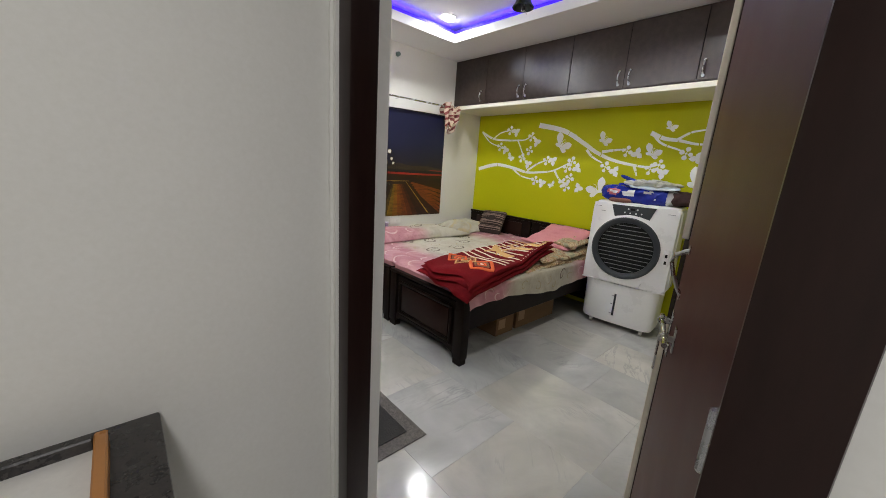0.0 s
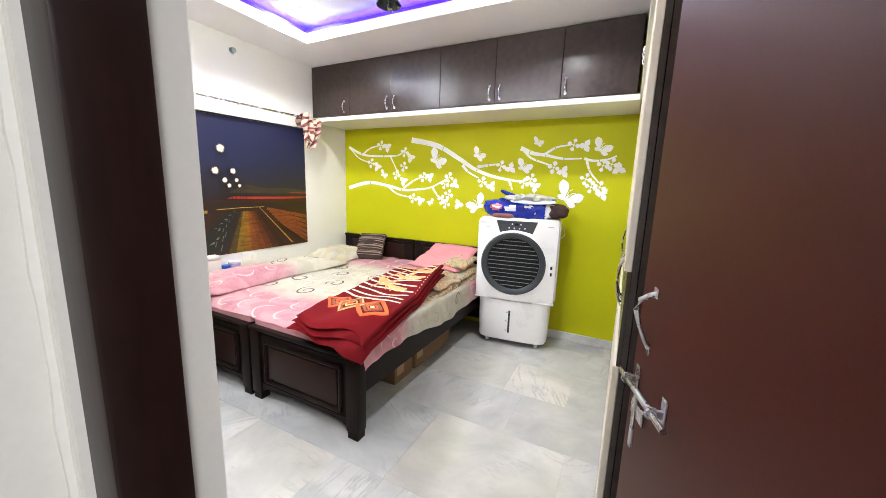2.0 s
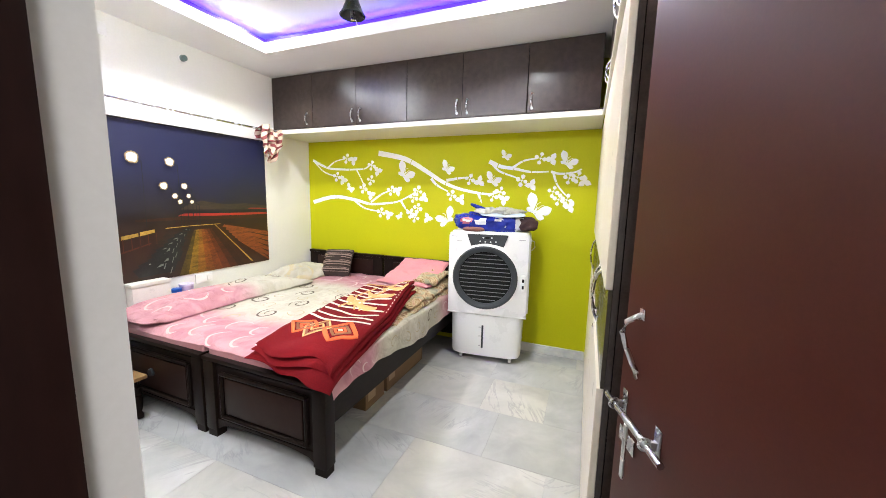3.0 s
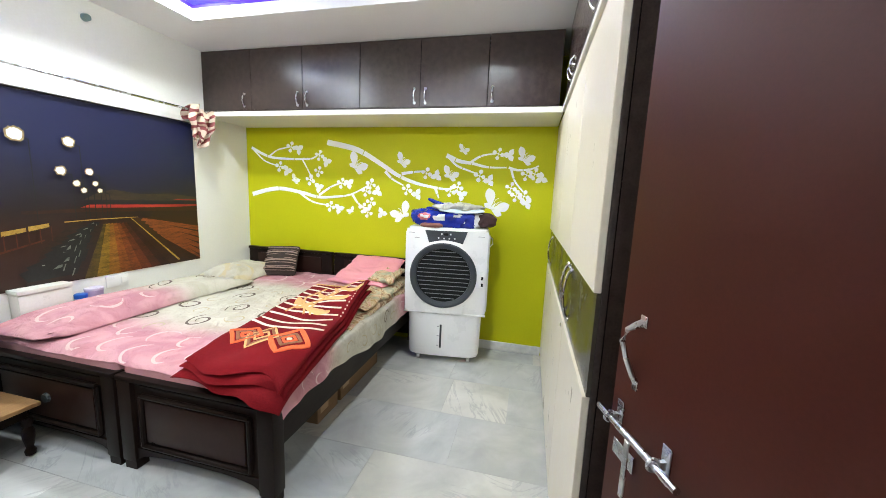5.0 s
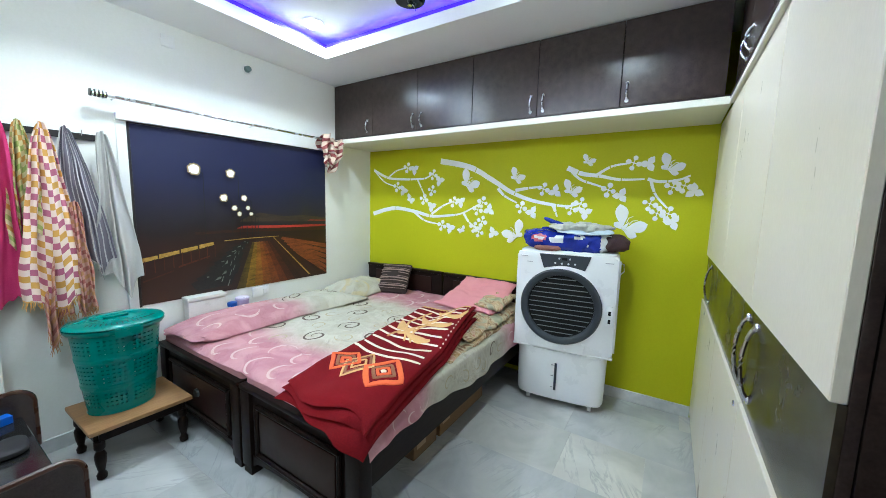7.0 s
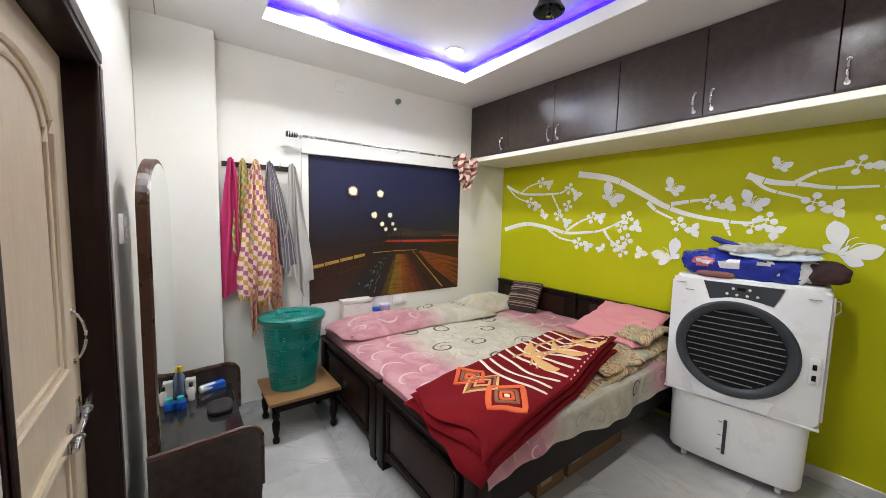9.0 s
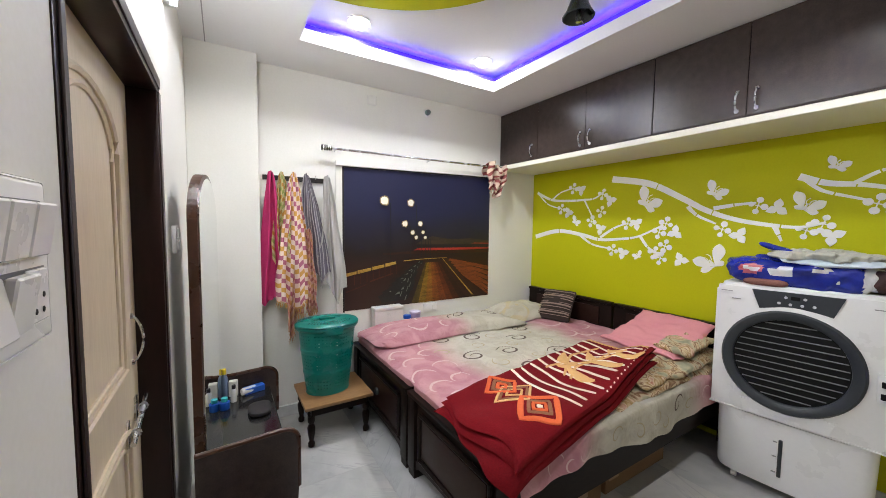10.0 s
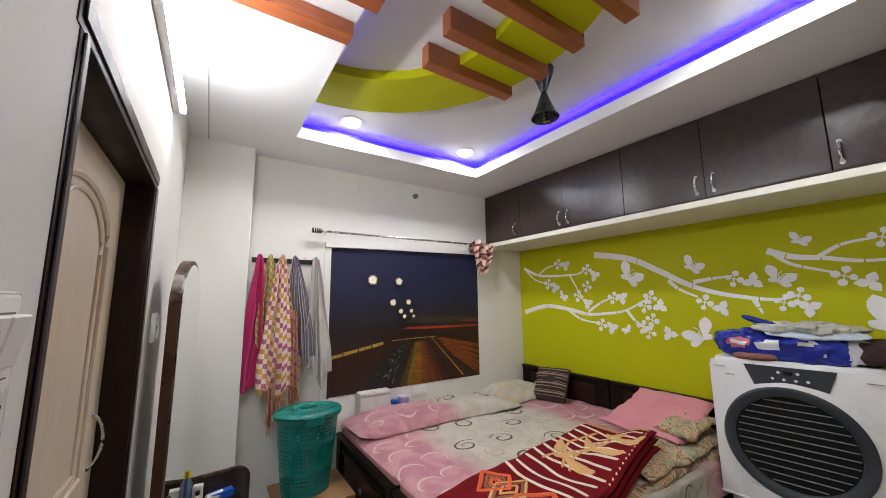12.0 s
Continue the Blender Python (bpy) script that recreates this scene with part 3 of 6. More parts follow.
INK_WALK = ink("boardwalk", (0.022, 0.006, 0.003), (0.10, 0.022, 0.005), 16, (1, 1, 0.4))
INK_DECK = ink("decking", (0.05, 0.010, 0.003), (0.30, 0.075, 0.018), 10, (1, 1, 6))
INK_DUSK = ink("dark_decking", (0.012, 0.004, 0.002), (0.045, 0.012, 0.004), 12, (1, 1, 6))
INK_GOLD = ink("gold_rail", (0.20, 0.11, 0.012), (0.55, 0.36, 0.07), 30)
INK_DARK = ink("dark_bench", (0.004, 0.005, 0.005), (0.014, 0.016, 0.015))
INK_RED = ink("red_streak", (0.22, 0.012, 0.010), (0.42, 0.03, 0.02), 6, (0.3, 1, 1))
INK_GLEAM = ink("lamp_white", (0.85, 0.80, 0.62), (0.95, 0.93, 0.85))
INK_RIM = ink("lamp_rim", (0.12, 0.08, 0.03), (0.42, 0.30, 0.12), 60)
INK_HILL = ink("hill", (0.020, 0.014, 0.012), (0.055, 0.034, 0.018), 14, (0.4, 1, 2))
inked("hill", [(2.22, 1.325), (3.084, 1.315), (3.084, 1.35), (2.84, 1.378), (2.62, 1.368), (2.4, 1.40), (2.3, 1.37)], INK_HILL)
inked("red_streak", [(2.20, 1.272), (2.6, 1.262), (3.084, 1.268), (3.084, 1.285), (2.6, 1.288), (2.25, 1.292)], INK_RED)
inked("red_streak", [(2.86, 1.325), (3.084, 1.318), (3.084, 1.328), (2.9, 1.333)], INK_RED)
inked("red_haze", [(1.90, 1.235), (2.2, 1.24), (3.084, 1.228), (3.084, 1.262), (2.3, 1.268), (1.9, 1.255)], INK_DUSK)
# wet planks: yellow near the lamps, then orange, then dark towards the rail
lanes = ((0.07, 0.045, 0.005), (0.20, 0.115, 0.008), (0.22, 0.090, 0.007), (0.20, 0.055, 0.006), (0.155, 0.034, 0.005), (0.10, 0.020, 0.004), (0.050, 0.010, 0.003), (0.025, 0.006, 0.003))
for k, c in enumerate(lanes):
    mat = ink("wet_plank", tuple(v * 0.25 for v in c), tuple(v * 1.5 for v in c), 7, (1.4, 1, 5.0))
    b0, b1 = 2.175 + 0.078 * k, 2.255 + 0.078 * k
    t0, t1 = 2.318 + 0.023 * k, 2.342 + 0.023 * k
    inked("wet_plank", [(b0, 0.777), (b1, 0.777), (t1, 1.155), (t0, 1.150)], mat)
inked("shaded_planks", [(2.80, 0.777), (2.90, 0.777), (2.51, 1.175), (2.505, 1.16)], INK_DUSK)
inked("shaded_planks", [(2.52, 1.18), (2.90, 0.80), (3.083, 0.779), (3.083, 1.10), (2.66, 1.19)], INK_DUSK)
for k in range(6):
    a, b = 1.183 - 0.012 * k, 1.085 - 0.056 * k
    inked("deck_board", [(2.58 + 0.030 * k, a - 0.020 - 0.016 * k), (3.083, max(b - 0.040, 0.782)), (3.083, max(b, 0.80)), (2.60 + 0.026 * k, a - 0.010 * k)], INK_DECK)
inked("handrail", [(2.505, 1.188), (2.868, 0.80), (2.888, 0.80), (2.512, 1.188)], INK_GOLD)
inked("far_rail", [(2.10, 1.175), (2.30, 1.185), (2.56, 1.189), (2.56, 1.194), (2.30, 1.191), (2.10, 1.182)], INK_GOLD)
for a, b in ((1.562, 1.66), (1.668, 1.79), (1.80, 1.91), (1.92, 2.02)):
    z = lambda x: 1.075 + 0.19 * (x - 1.562)
    inked("fence_rail", [(a, z(a) - 0.012), (b, z(b) - 0.010), (b, z(b) + 0.014), (a, z(a) + 0.018)], INK_GOLD)
inked("lower_rail", [(1.78, 1.005), (1.99, 1.065), (1.99, 1.075), (1.78, 1.018)], INK_WALK)
inked("lower_rail", [(1.57, 0.93), (1.75, 0.985), (1.75, 0.993), (1.57, 0.94)], INK_WALK)
INK_BENCH = ink("bench_green", (0.035, 0.05, 0.045), (0.22, 0.25, 0.21), 40)
INK_MURK = ink("dark_planks", (0.010, 0.005, 0.004), (0.030, 0.012, 0.007), 14, (0.6, 1, 3))
inked("dark_planks", [(1.86, 0.777), (2.175, 0.777), (2.32, 1.15), (2.12, 1.16), (1.98, 1.02)], INK_MURK)
pick = random.Random(8)
for k in range(9):
    s_ = 1 - 0.095 * k
    x, z = 1.95 + 0.034 * k + pick.uniform(-0.02, 0.02), 0.815 + 0.041 * k
    inked("bench", [(x - 0.05 * s_, z), (x + 0.20 * s_, z + 0.01 * s_), (x + 0.24 * s_, z + 0.11 * s_), (x + 0.07 * s_, z + 0.12 * s_), (x - 0.09 * s_, z + 0.06 * s_)], INK_DARK)
    a, w, h = x + pick.uniform(-0.03, 0.06) * s_, pick.uniform(0.06, 0.11) * s_, pick.uniform(0.03, 0.05) * s_
    inked("bench_gleam", [(a, z + 0.055 * s_), (a + w, z + 0.07 * s_), (a + w * 0.85, z + 0.07 * s_ + 0.008), (a, z + 0.062 * s_)], INK_BENCH)
    if k in (1, 2, 4, 6):
        inked("bench_gleam", [(a + w * 0.5, z + 0.02 * s_), (a + w, z + 0.03 * s_), (a + w * 1.1, z + 0.03 * s_ + h), (a + w * 0.95, z + 0.03 * s_ + h * 0.8)], INK_BENCH)
    inked("bench_leg", [(a + 0.11 * s_, z), (a + 0.118 * s_, z), (a + 0.14 * s_, z + 0.06 * s_), (a + 0.132 * s_, z + 0.06 * s_)], INK_BENCH)
for k in range(9):
    x = 1.58 + 0.055 * k
    inked("fence_post", [(x, 0.98 + 0.010 * k), (x + 0.006, 0.98 + 0.010 * k), (x + 0.006, 1.075 + 0.0104 * k), (x, 1.074 + 0.0104 * k)], INK_WALK)
for x, z, r in ((1.907, 1.712, 0.046), (2.16, 1.705, 0.038), (2.102, 1.514, 0.034), (2.258, 1.517, 0.028), (2.18, 1.437, 0.025), (2.286, 1.438, 0.021), (2.215, 1.39, 0.021), (2.309, 1.39, 0.018)):
    ring = [(math.cos(a), math.sin(a)) for a in np.linspace(0, math.tau, 25)[:-1]]
    spot = random.Random(int(x * 1000))
    rough = [1 + spot.uniform(-0.12, 0.12) for _ in ring]
    inked("lamp_post", [(x + 0.055, 1.2), (x + 0.060, 1.2), (x + 0.060, z - 0.02), (x + 0.055, z - 0.02)], INK_DARK)
    inked("lamp_arm", [(x + 0.02, z - 0.012), (x + 0.06, z - 0.03), (x + 0.06, z - 0.022), (x + 0.02, z - 0.006)], INK_DARK)
    inked("lamp_rim", [(x + r * 0.98 * a * q, z + r * 0.95 * b * q) for (a, b), q in zip(ring, rough)], INK_RIM)
    inked("lamp_light", [(x + r * 0.76 * a * q, z + r * 0.73 * b * q) for (a, b), q in zip(ring, rough)], INK_GLEAM)
WOODBLACK = surface("black_stained_wood", (0.010, 0.008, 0.007), (0.022, 0.017, 0.014), 0.45, 6, 60, 0.04)
part("black_edge", box(1.545, 1.559, PY - 0.001, YN - 0.0003, 0.765, 1.975), WOODBLACK, poster)
part("black_edge", sagging(box(1.56, 3.085, PY - 0.001, YN - 0.0003, 1.999, 2.0075)), WOODBLACK, poster)
bm = box(1.49, 3.20, YN - 0.035, YN, 2.0085, 2.045)
for v in bm.verts:
    if v.co.x < 2.0:
        v.co.z -= 0.032
setting("trim_ledge", bm, WALL, "narrow white plaster ledge over the print")
setting("trim_side", box(1.49, 1.543, YN - 0.012, YN, 0.60, 1.974, 0.003), WALL, "white plaster border of the print")

# curtain rod with a rag over its end
rod = thing("curtain_rod", (1.385, 4.13, 2.092), "bare chrome curtain rod with ribbed dark end", "curtain rod")
part("rod", tube([(0.05, 0, 0), (1.82, 0, 0.010)], 0.010, 12), STEEL, rod, "", True)
part("finial", lathe_at(bmesh.new(), (-0.02, 0, 0), (1, 0, 0), 0.021, 0.075), WOODBLACK, rod, "ribbed dark end knob")
for k in range(4):
    part("rib", lathe_at(bmesh.new(), (-0.012 + 0.017 * k, 0, 0), (1, 0, 0), 0.0245, 0.008), STEEL, rod)
for x in (0.10, 0.95, 1.72):
    part("bracket", tube([(x, 0, 0.002), (x, 0.045, 0.0), (x, YN - 4.13, -0.004)], 0.005, 8), STEEL, rod)


def noisy(v, scale, amp, seed=0.0):
    return amp * noise.noise(Vector(v) * scale + Vector((seed, seed * 1.7, -seed)))


def blob(a, b, c, e1=0.5, e2=0.5, nu=40, nv=20, amp=0.0, scale=6.0, seed=0.0, shape=None, bm=None, crumple=0.0):
    """A soft padded body: a rounded box with half sizes a, b, c, dented by noise."""
    out = bm or bmesh.new()
    f = lambda x, k: math.copysign(abs(x) ** k, x)
    rings = []
    for j in range(nv + 1):
        v = -math.pi / 2 + math.pi * j / nv
        row = []
        for i in range(1 if j in (0, nv) else nu):
            u = math.tau * i / nu
            q = Vector((a * f(math.cos(v), e1) * f(math.cos(u), e2), b * f(math.cos(v), e1) * f(math.sin(u), e2), c * f(math.sin(v), e1)))
            if shape:
                q = shape(q)
            q += q.normalized() * (noisy(q, scale, amp, seed) + noisy(q, scale * 2.7, amp * crumple, seed + 4)) if amp else Vector()
            row.append(out.verts.new(q))
        rings.append(row)
    for r, s in zip(rings, rings[1:]):
        for i in range(nu):
            q = [r[i % len(r)], r[(i + 1) % len(r)], s[(i + 1) % len(s)], s[i % len(s)]]
            u = []
            for w in q:
                if w not in u:
                    u.append(w)
            out.faces.new(u)
    return out


def fabric(name, a, b, rough=0.9, fine=220, bump=0.25):
    m = surface(name, a, b, rough, 4, fine, bump, spec=0.12)
    return m


def checked(name, ground, one, two, cell, line=0.5):
    """Woven checks in two colours over a ground, from the cloth's own coordinates."""
    m, t, p = nodes_of(name)
    uv = add(t, "ShaderNodeUVMap")
    ck = add(t, "ShaderNodeTexChecker", Scale=cell, Color1=(*ground, 1), Color2=(*one, 1))
    ck2 = add(t, "ShaderNodeTexChecker", Scale=cell / 2, Color1=(*one, 1), Color2=(*two, 1))
    link(t, uv.outputs[0], ck.inputs["Vector"])
    link(t, uv.outputs[0], ck2.inputs["Vector"])
    link(t, ck2.outputs[0], ck.inputs["Color2"])
    link(t, ck.outputs[0], p.inputs["Base Color"])
    p.inputs["Roughness"].default_value = 0.9
    n = add(t, "ShaderNodeTexNoise", Scale=300.0)
    b = add(t, "ShaderNodeBump", Strength=0.3, Distance=0.003)
    link(t, n.outputs["Fac"], b.inputs["Height"])
    link(t, b.outputs[0], p.inputs["Normal"])
    return m


def striped(name, ground, stripe, count, width, horizontal=False):
    m, t, p = nodes_of(name)
    uv = add(t, "ShaderNodeUVMap")
    s = add(t, "ShaderNodeSeparateXYZ")
    link(t, uv.outputs[0], s.inputs[0])
    k = add(t, "ShaderNodeMath")
    k.operation = "MULTIPLY"
    k.inputs[1].default_value = count
    link(t, s.outputs["Y" if horizontal else "X"], k.inputs[0])
    fr_ = add(t, "ShaderNodeMath")
    fr_.operation = "FRACT"
    link(t, k.outputs[0], fr_.inputs[0])
    lt = add(t, "ShaderNodeMath")
    lt.operation = "LESS_THAN"
    lt.inputs[1].default_value = width
    link(t, fr_.outputs[0], lt.inputs[0])
    mx = add(t, "ShaderNodeMix")
    mx.data_type = "RGBA"
    mx.inputs["A"].default_value, mx.inputs["B"].default_value = (*ground, 1), (*stripe, 1)
    mx.inputs[6].default_value, mx.inputs[7].default_value = (*ground, 1), (*stripe, 1)
    link(t, lt.outputs[0], mx.inputs[0])
    link(t, mx.outputs[2], p.inputs["Base Color"])
    p.inputs["Roughness"].default_value = 0.9
    n = add(t, "ShaderNodeTexNoise", Scale=260.0)
    b = add(t, "ShaderNodeBump", Strength=0.3, Distance=0.003)
    link(t, n.outputs["Fac"], b.inputs["Height"])
    link(t, b.outputs[0], p.inputs["Normal"])
    return m


def sheet(surf, nu, nv, thick, bm=None, size=(1, 1)):
    """A cloth with two sides from surf(u, v) in metres, with its own coordinates in a UV map."""
    out = bm or bmesh.new()
    uv = out.loops.layers.uv.verify()
    P = [[Vector(surf(i / nu, j / nv)) for j in range(nv + 1)] for i in range(nu + 1)]
    N = [[None] * (nv + 1) for _ in range(nu + 1)]
    for i in range(nu + 1):
        for j in range(nv + 1):
            du = P[min(i + 1, nu)][j] - P[max(i - 1, 0)][j]
            dv = P[i][min(j + 1, nv)] - P[i][max(j - 1, 0)]
            n = du.cross(dv)
            N[i][j] = n.normalized() if n.length > 1e-9 else Vector((0, 0, 1))
    deep = (lambda i, j: thick(i / nu, j / nv)) if callable(thick) else (lambda i, j: thick)
    top = [[out.verts.new(P[i][j] + N[i][j] * deep(i, j) / 2) for j in range(nv + 1)] for i in range(nu + 1)]
    low = [[out.verts.new(P[i][j] - N[i][j] * deep(i, j) / 2) for j in range(nv + 1)] for i in range(nu + 1)]

    def quad(vs, uvs):
        f = out.faces.new(vs)
        for l, c in zip(f.loops, uvs):
            l[uv].uv = (c[0] * size[0], c[1] * size[1])

    for i in range(nu):
        for j in range(nv):
            c = [(i / nu, j / nv), ((i + 1) / nu, j / nv), ((i + 1) / nu, (j + 1) / nv), (i / nu, (j + 1) / nv)]
            quad((top[i][j], top[i + 1][j], top[i + 1][j + 1], top[i][j + 1]), c)
            quad((low[i][j + 1], low[i + 1][j + 1], low[i + 1][j], low[i][j]), c[::-1])
    for i in range(nu):
        for j in (0, nv):
            c = [(i / nu, j / nv), ((i + 1) / nu, j / nv)]
            quad((top[i][j], low[i][j], low[i + 1][j], top[i + 1][j]) if j == 0 else (top[i + 1][j], low[i + 1][j], low[i][j], top[i][j]), [c[0], c[0], c[1], c[1]])
    for j in range(nv):
        for i in (0, nu):
            c = [(i / nu, j / nv), (i / nu, (j + 1) / nv)]
            quad((top[i][j + 1], low[i][j + 1], low[i][j], top[i][j]) if i == 0 else (top[i][j], low[i][j], low[i][j + 1], top[i][j + 1]), [c[1], c[1], c[0], c[0]])
    return out

# ---- the two beds ----
def bed(y0, y1, label):
    b = thing("bed", (1.63, y0, 0), label, "bed", "beds side by side")
    w, L = y1 - y0, XG - 1.63 - 0.02
    for y in (0.0, w - 0.085):
        bm = box(0.0, 0.075, y, y + 0.085, 0.045, 0.485, 0.006, 2)
        box(0.006, 0.069, y + 0.006, y + 0.079, 0.0, 0.046, bm=bm)
        part("foot_post", bm, DARKWOOD, b, "", True)
    fb = part("footboard", box(0.022, 0.05, 0.086, w - 0.086, 0.09, 0.46), DARKWOOD, b)
    part("top_rail", box(-0.006, 0.080, 0.0, w, 0.486, 0.512, 0.006, 2), DARKWOOD, fb, "", True)
    bm = box(0.008, 0.0215, 0.16, w - 0.16, 0.17, 0.395, 0.006, 2)
    part("raised_panel", bm, surface("red_brown_panel_stain", (0.014, 0.006, 0.005), (0.026, 0.011, 0.008), 0.34, 3, 50, 0.05, spec=0.15) if "red_brown_panel_stain" not in bpy.data.materials else bpy.data.materials["red_brown_panel_stain"], fb, "red-brown stained panel", True)
    loop = [(0.012, 0.135, 0.145), (0.012, w - 0.135, 0.145), (0.012, w - 0.135, 0.415), (0.012, 0.135, 0.415)]
    for a, c in zip(loop, loop[1:] + loop[:1]):
        part("moulding", tube([a, c], 0.013, 8), DARKWOOD, fb, "", True)
    n = 18
    arch = [(0.086 + (w - 0.172) * i / n, 0.055 + 0.05 * math.sin(math.pi * i / n) ** 0.4) for i in range(n + 1)]
    bm = slab(arch + [(w - 0.086, 0.12), (0.086, 0.12)], 0.012, 0.045)
    bm.transform(Matrix(((0, 0, 1, 0), (1, 0, 0, 0), (0, 1, 0, 0), (0, 0, 0, 1))))
    bmesh.ops.recalc_face_normals(bm, faces=bm.faces)
    part("apron", bm, DARKWOOD, fb)
    for y in (0.012, w - 0.040):
        part("side_rail", box(0.076, L - 0.03, y, y + 0.028, 0.265, 0.47, 0.003), DARKWOOD, b)
    part("bed_base", box(0.076, L - 0.03, 0.041, w - 0.041, 0.44, 0.46), DARKWOOD, b)
    hb = part("headboard", box(L - 0.028, L + 0.012, 0.0, w, 0.06, 0.80, 0.004), DARKWOOD, b)
    part("head_rail", box(L - 0.040, L + 0.015, 0.0, w, 0.801, 0.828, 0.006, 2), DARKWOOD, hb, "", True)
    part("head_panel", box(L - 0.037, L - 0.0285, 0.12, w - 0.12, 0.60, 0.765, 0.006, 2), bpy.data.materials["red_brown_panel_stain"], hb, "red-brown stained panel", True)
    for y in (0.0, w - 0.07):
        part("head_post", box(L - 0.05, L - 0.029, y, y + 0.07, 0.0, 0.30), DARKWOOD, b)
    return b


near = bed(2.25, 3.155, "dark-stained wooden single bed with panelled footboard")
far = bed(3.175, 4.19, "dark-stained wooden single bed with panelled drawer front")
dw = part("drawer_pull", lathe_at(bmesh.new(), (0.008, 0.50, 0.29), (-1, 0, 0), 0.028, 0.014), STEEL, far, "small dark ring pull")
dw.data.materials[0] = BLACKMETAL

# printed bed linen: pink towards both ends, cream between
def linen(name, centre, reach=0.55, blotch=None):
    m, t, p = nodes_of(name)
    co = add(t, "ShaderNodeTexCoord")
    wob = add(t, "ShaderNodeTexNoise", Scale=1.6, Detail=3.0)
    link(t, co.outputs["Object"], wob.inputs["Vector"])
    s = add(t, "ShaderNodeSeparateXYZ")
    link(t, co.outputs["Object"], s.inputs[0])

    def calc(op, a, b=None, c=None):
        n = add(t, "ShaderNodeMath")
        n.operation = op
        for k, v in enumerate((a, b, c)):
            if v is None:
                continue
            if isinstance(v, (int, float)):
                n.inputs[k].default_value = v
            else:
                link(t, v, n.inputs[k])
        return n.outputs[0]

    def mix(fac, a, b):
        n = add(t, "ShaderNodeMix")
        n.data_type = "RGBA"
        for k, c in ((6, a), (7, b)):
            if isinstance(c, tuple):
                n.inputs[k].default_value = (*c, 1)
            else:
                link(t, c, n.inputs[k])
        link(t, fac, n.inputs[0])
        return n.outputs[2]

    def band(value, low, high, to_low=0.0, to_high=1.0):
        n = add(t, "ShaderNodeMapRange", **{"From Min": low, "From Max": high, "To Min": to_low, "To Max": to_high})
        n.interpolation_type = "SMOOTHSTEP"
        link(t, value, n.inputs["Value"])
        return n.outputs[0]

    away = calc("ABSOLUTE", calc("SUBTRACT", s.outputs["X"], centre))
    zone = band(calc("MULTIPLY_ADD", wob.outputs["Fac"], 0.35, away), reach, reach + 0.30)
    wash = add(t, "ShaderNodeTexNoise", Scale=5.0, Detail=4.0, Distortion=1.2)
    faint = add(t, "ShaderNodeTexNoise", Scale=3.4, Detail=1.0, Distortion=2.2)
    for n in (wash, faint):
        link(t, co.outputs["Object"], n.inputs["Vector"])
    cream = mix(band(wash.outputs["Fac"], 0.35, 0.65), (0.46, 0.425, 0.34), (0.54, 0.51, 0.43))
    pink = mix(band(wash.outputs["Fac"], 0.35, 0.65), (0.43, 0.185, 0.22), (0.53, 0.275, 0.30))
    if blotch:
        cream = mix(band(faint.outputs["Fac"], 0.50, 0.64, 0.0, 0.6), cream, blotch)
    vine = calc("ABSOLUTE", calc("SUBTRACT", faint.outputs["Fac"], 0.5))
    cream = mix(band(vine, 0.0, 0.022, 0.16, 0.0), cream, (0.40, 0.34, 0.20))
    link(t, mix(zone, cream, pink), p.inputs["Base Color"])
    p.inputs["Roughness"].default_value = 0.8
    weave = add(t, "ShaderNodeTexNoise", Scale=260.0)
    crease = add(t, "ShaderNodeTexNoise", Scale=9.0, Detail=4.0, Distortion=0.8)
    for n in (weave, crease):
        link(t, co.outputs["Object"], n.inputs["Vector"])
    b1 = add(t, "ShaderNodeBump", Strength=0.85, Distance=0.03)
    b2 = add(t, "ShaderNodeBump", Strength=0.2, Distance=0.002)
    link(t, crease.outputs["Fac"], b1.inputs["Height"])
    link(t, weave.outputs["Fac"], b2.inputs["Height"])
    link(t, b1.outputs[0], b2.inputs["Normal"])
    link(t, b2.outputs[0], p.inputs["Normal"])
    return m


LINEN = linen("pink_and_cream_printed_cotton", 2.62)
BOLSTERP = linen("pink_to_cream_printed_case", 0.62, 0.62)
BOLSTERC = linen("cream_case_with_yellow_flowers", 0.0, 0.9, (0.54, 0.42, 0.20))
CURLINK = fabric("grey_brown_printed_curl", (0.10, 0.075, 0.065), (0.17, 0.13, 0.11), 0.85, 120, 0.05)
ARCINK = fabric("pale_pink_printed_arc", (0.58, 0.39, 0.39), (0.68, 0.51, 0.49), 0.85, 120, 0.05)
MT = 0.585


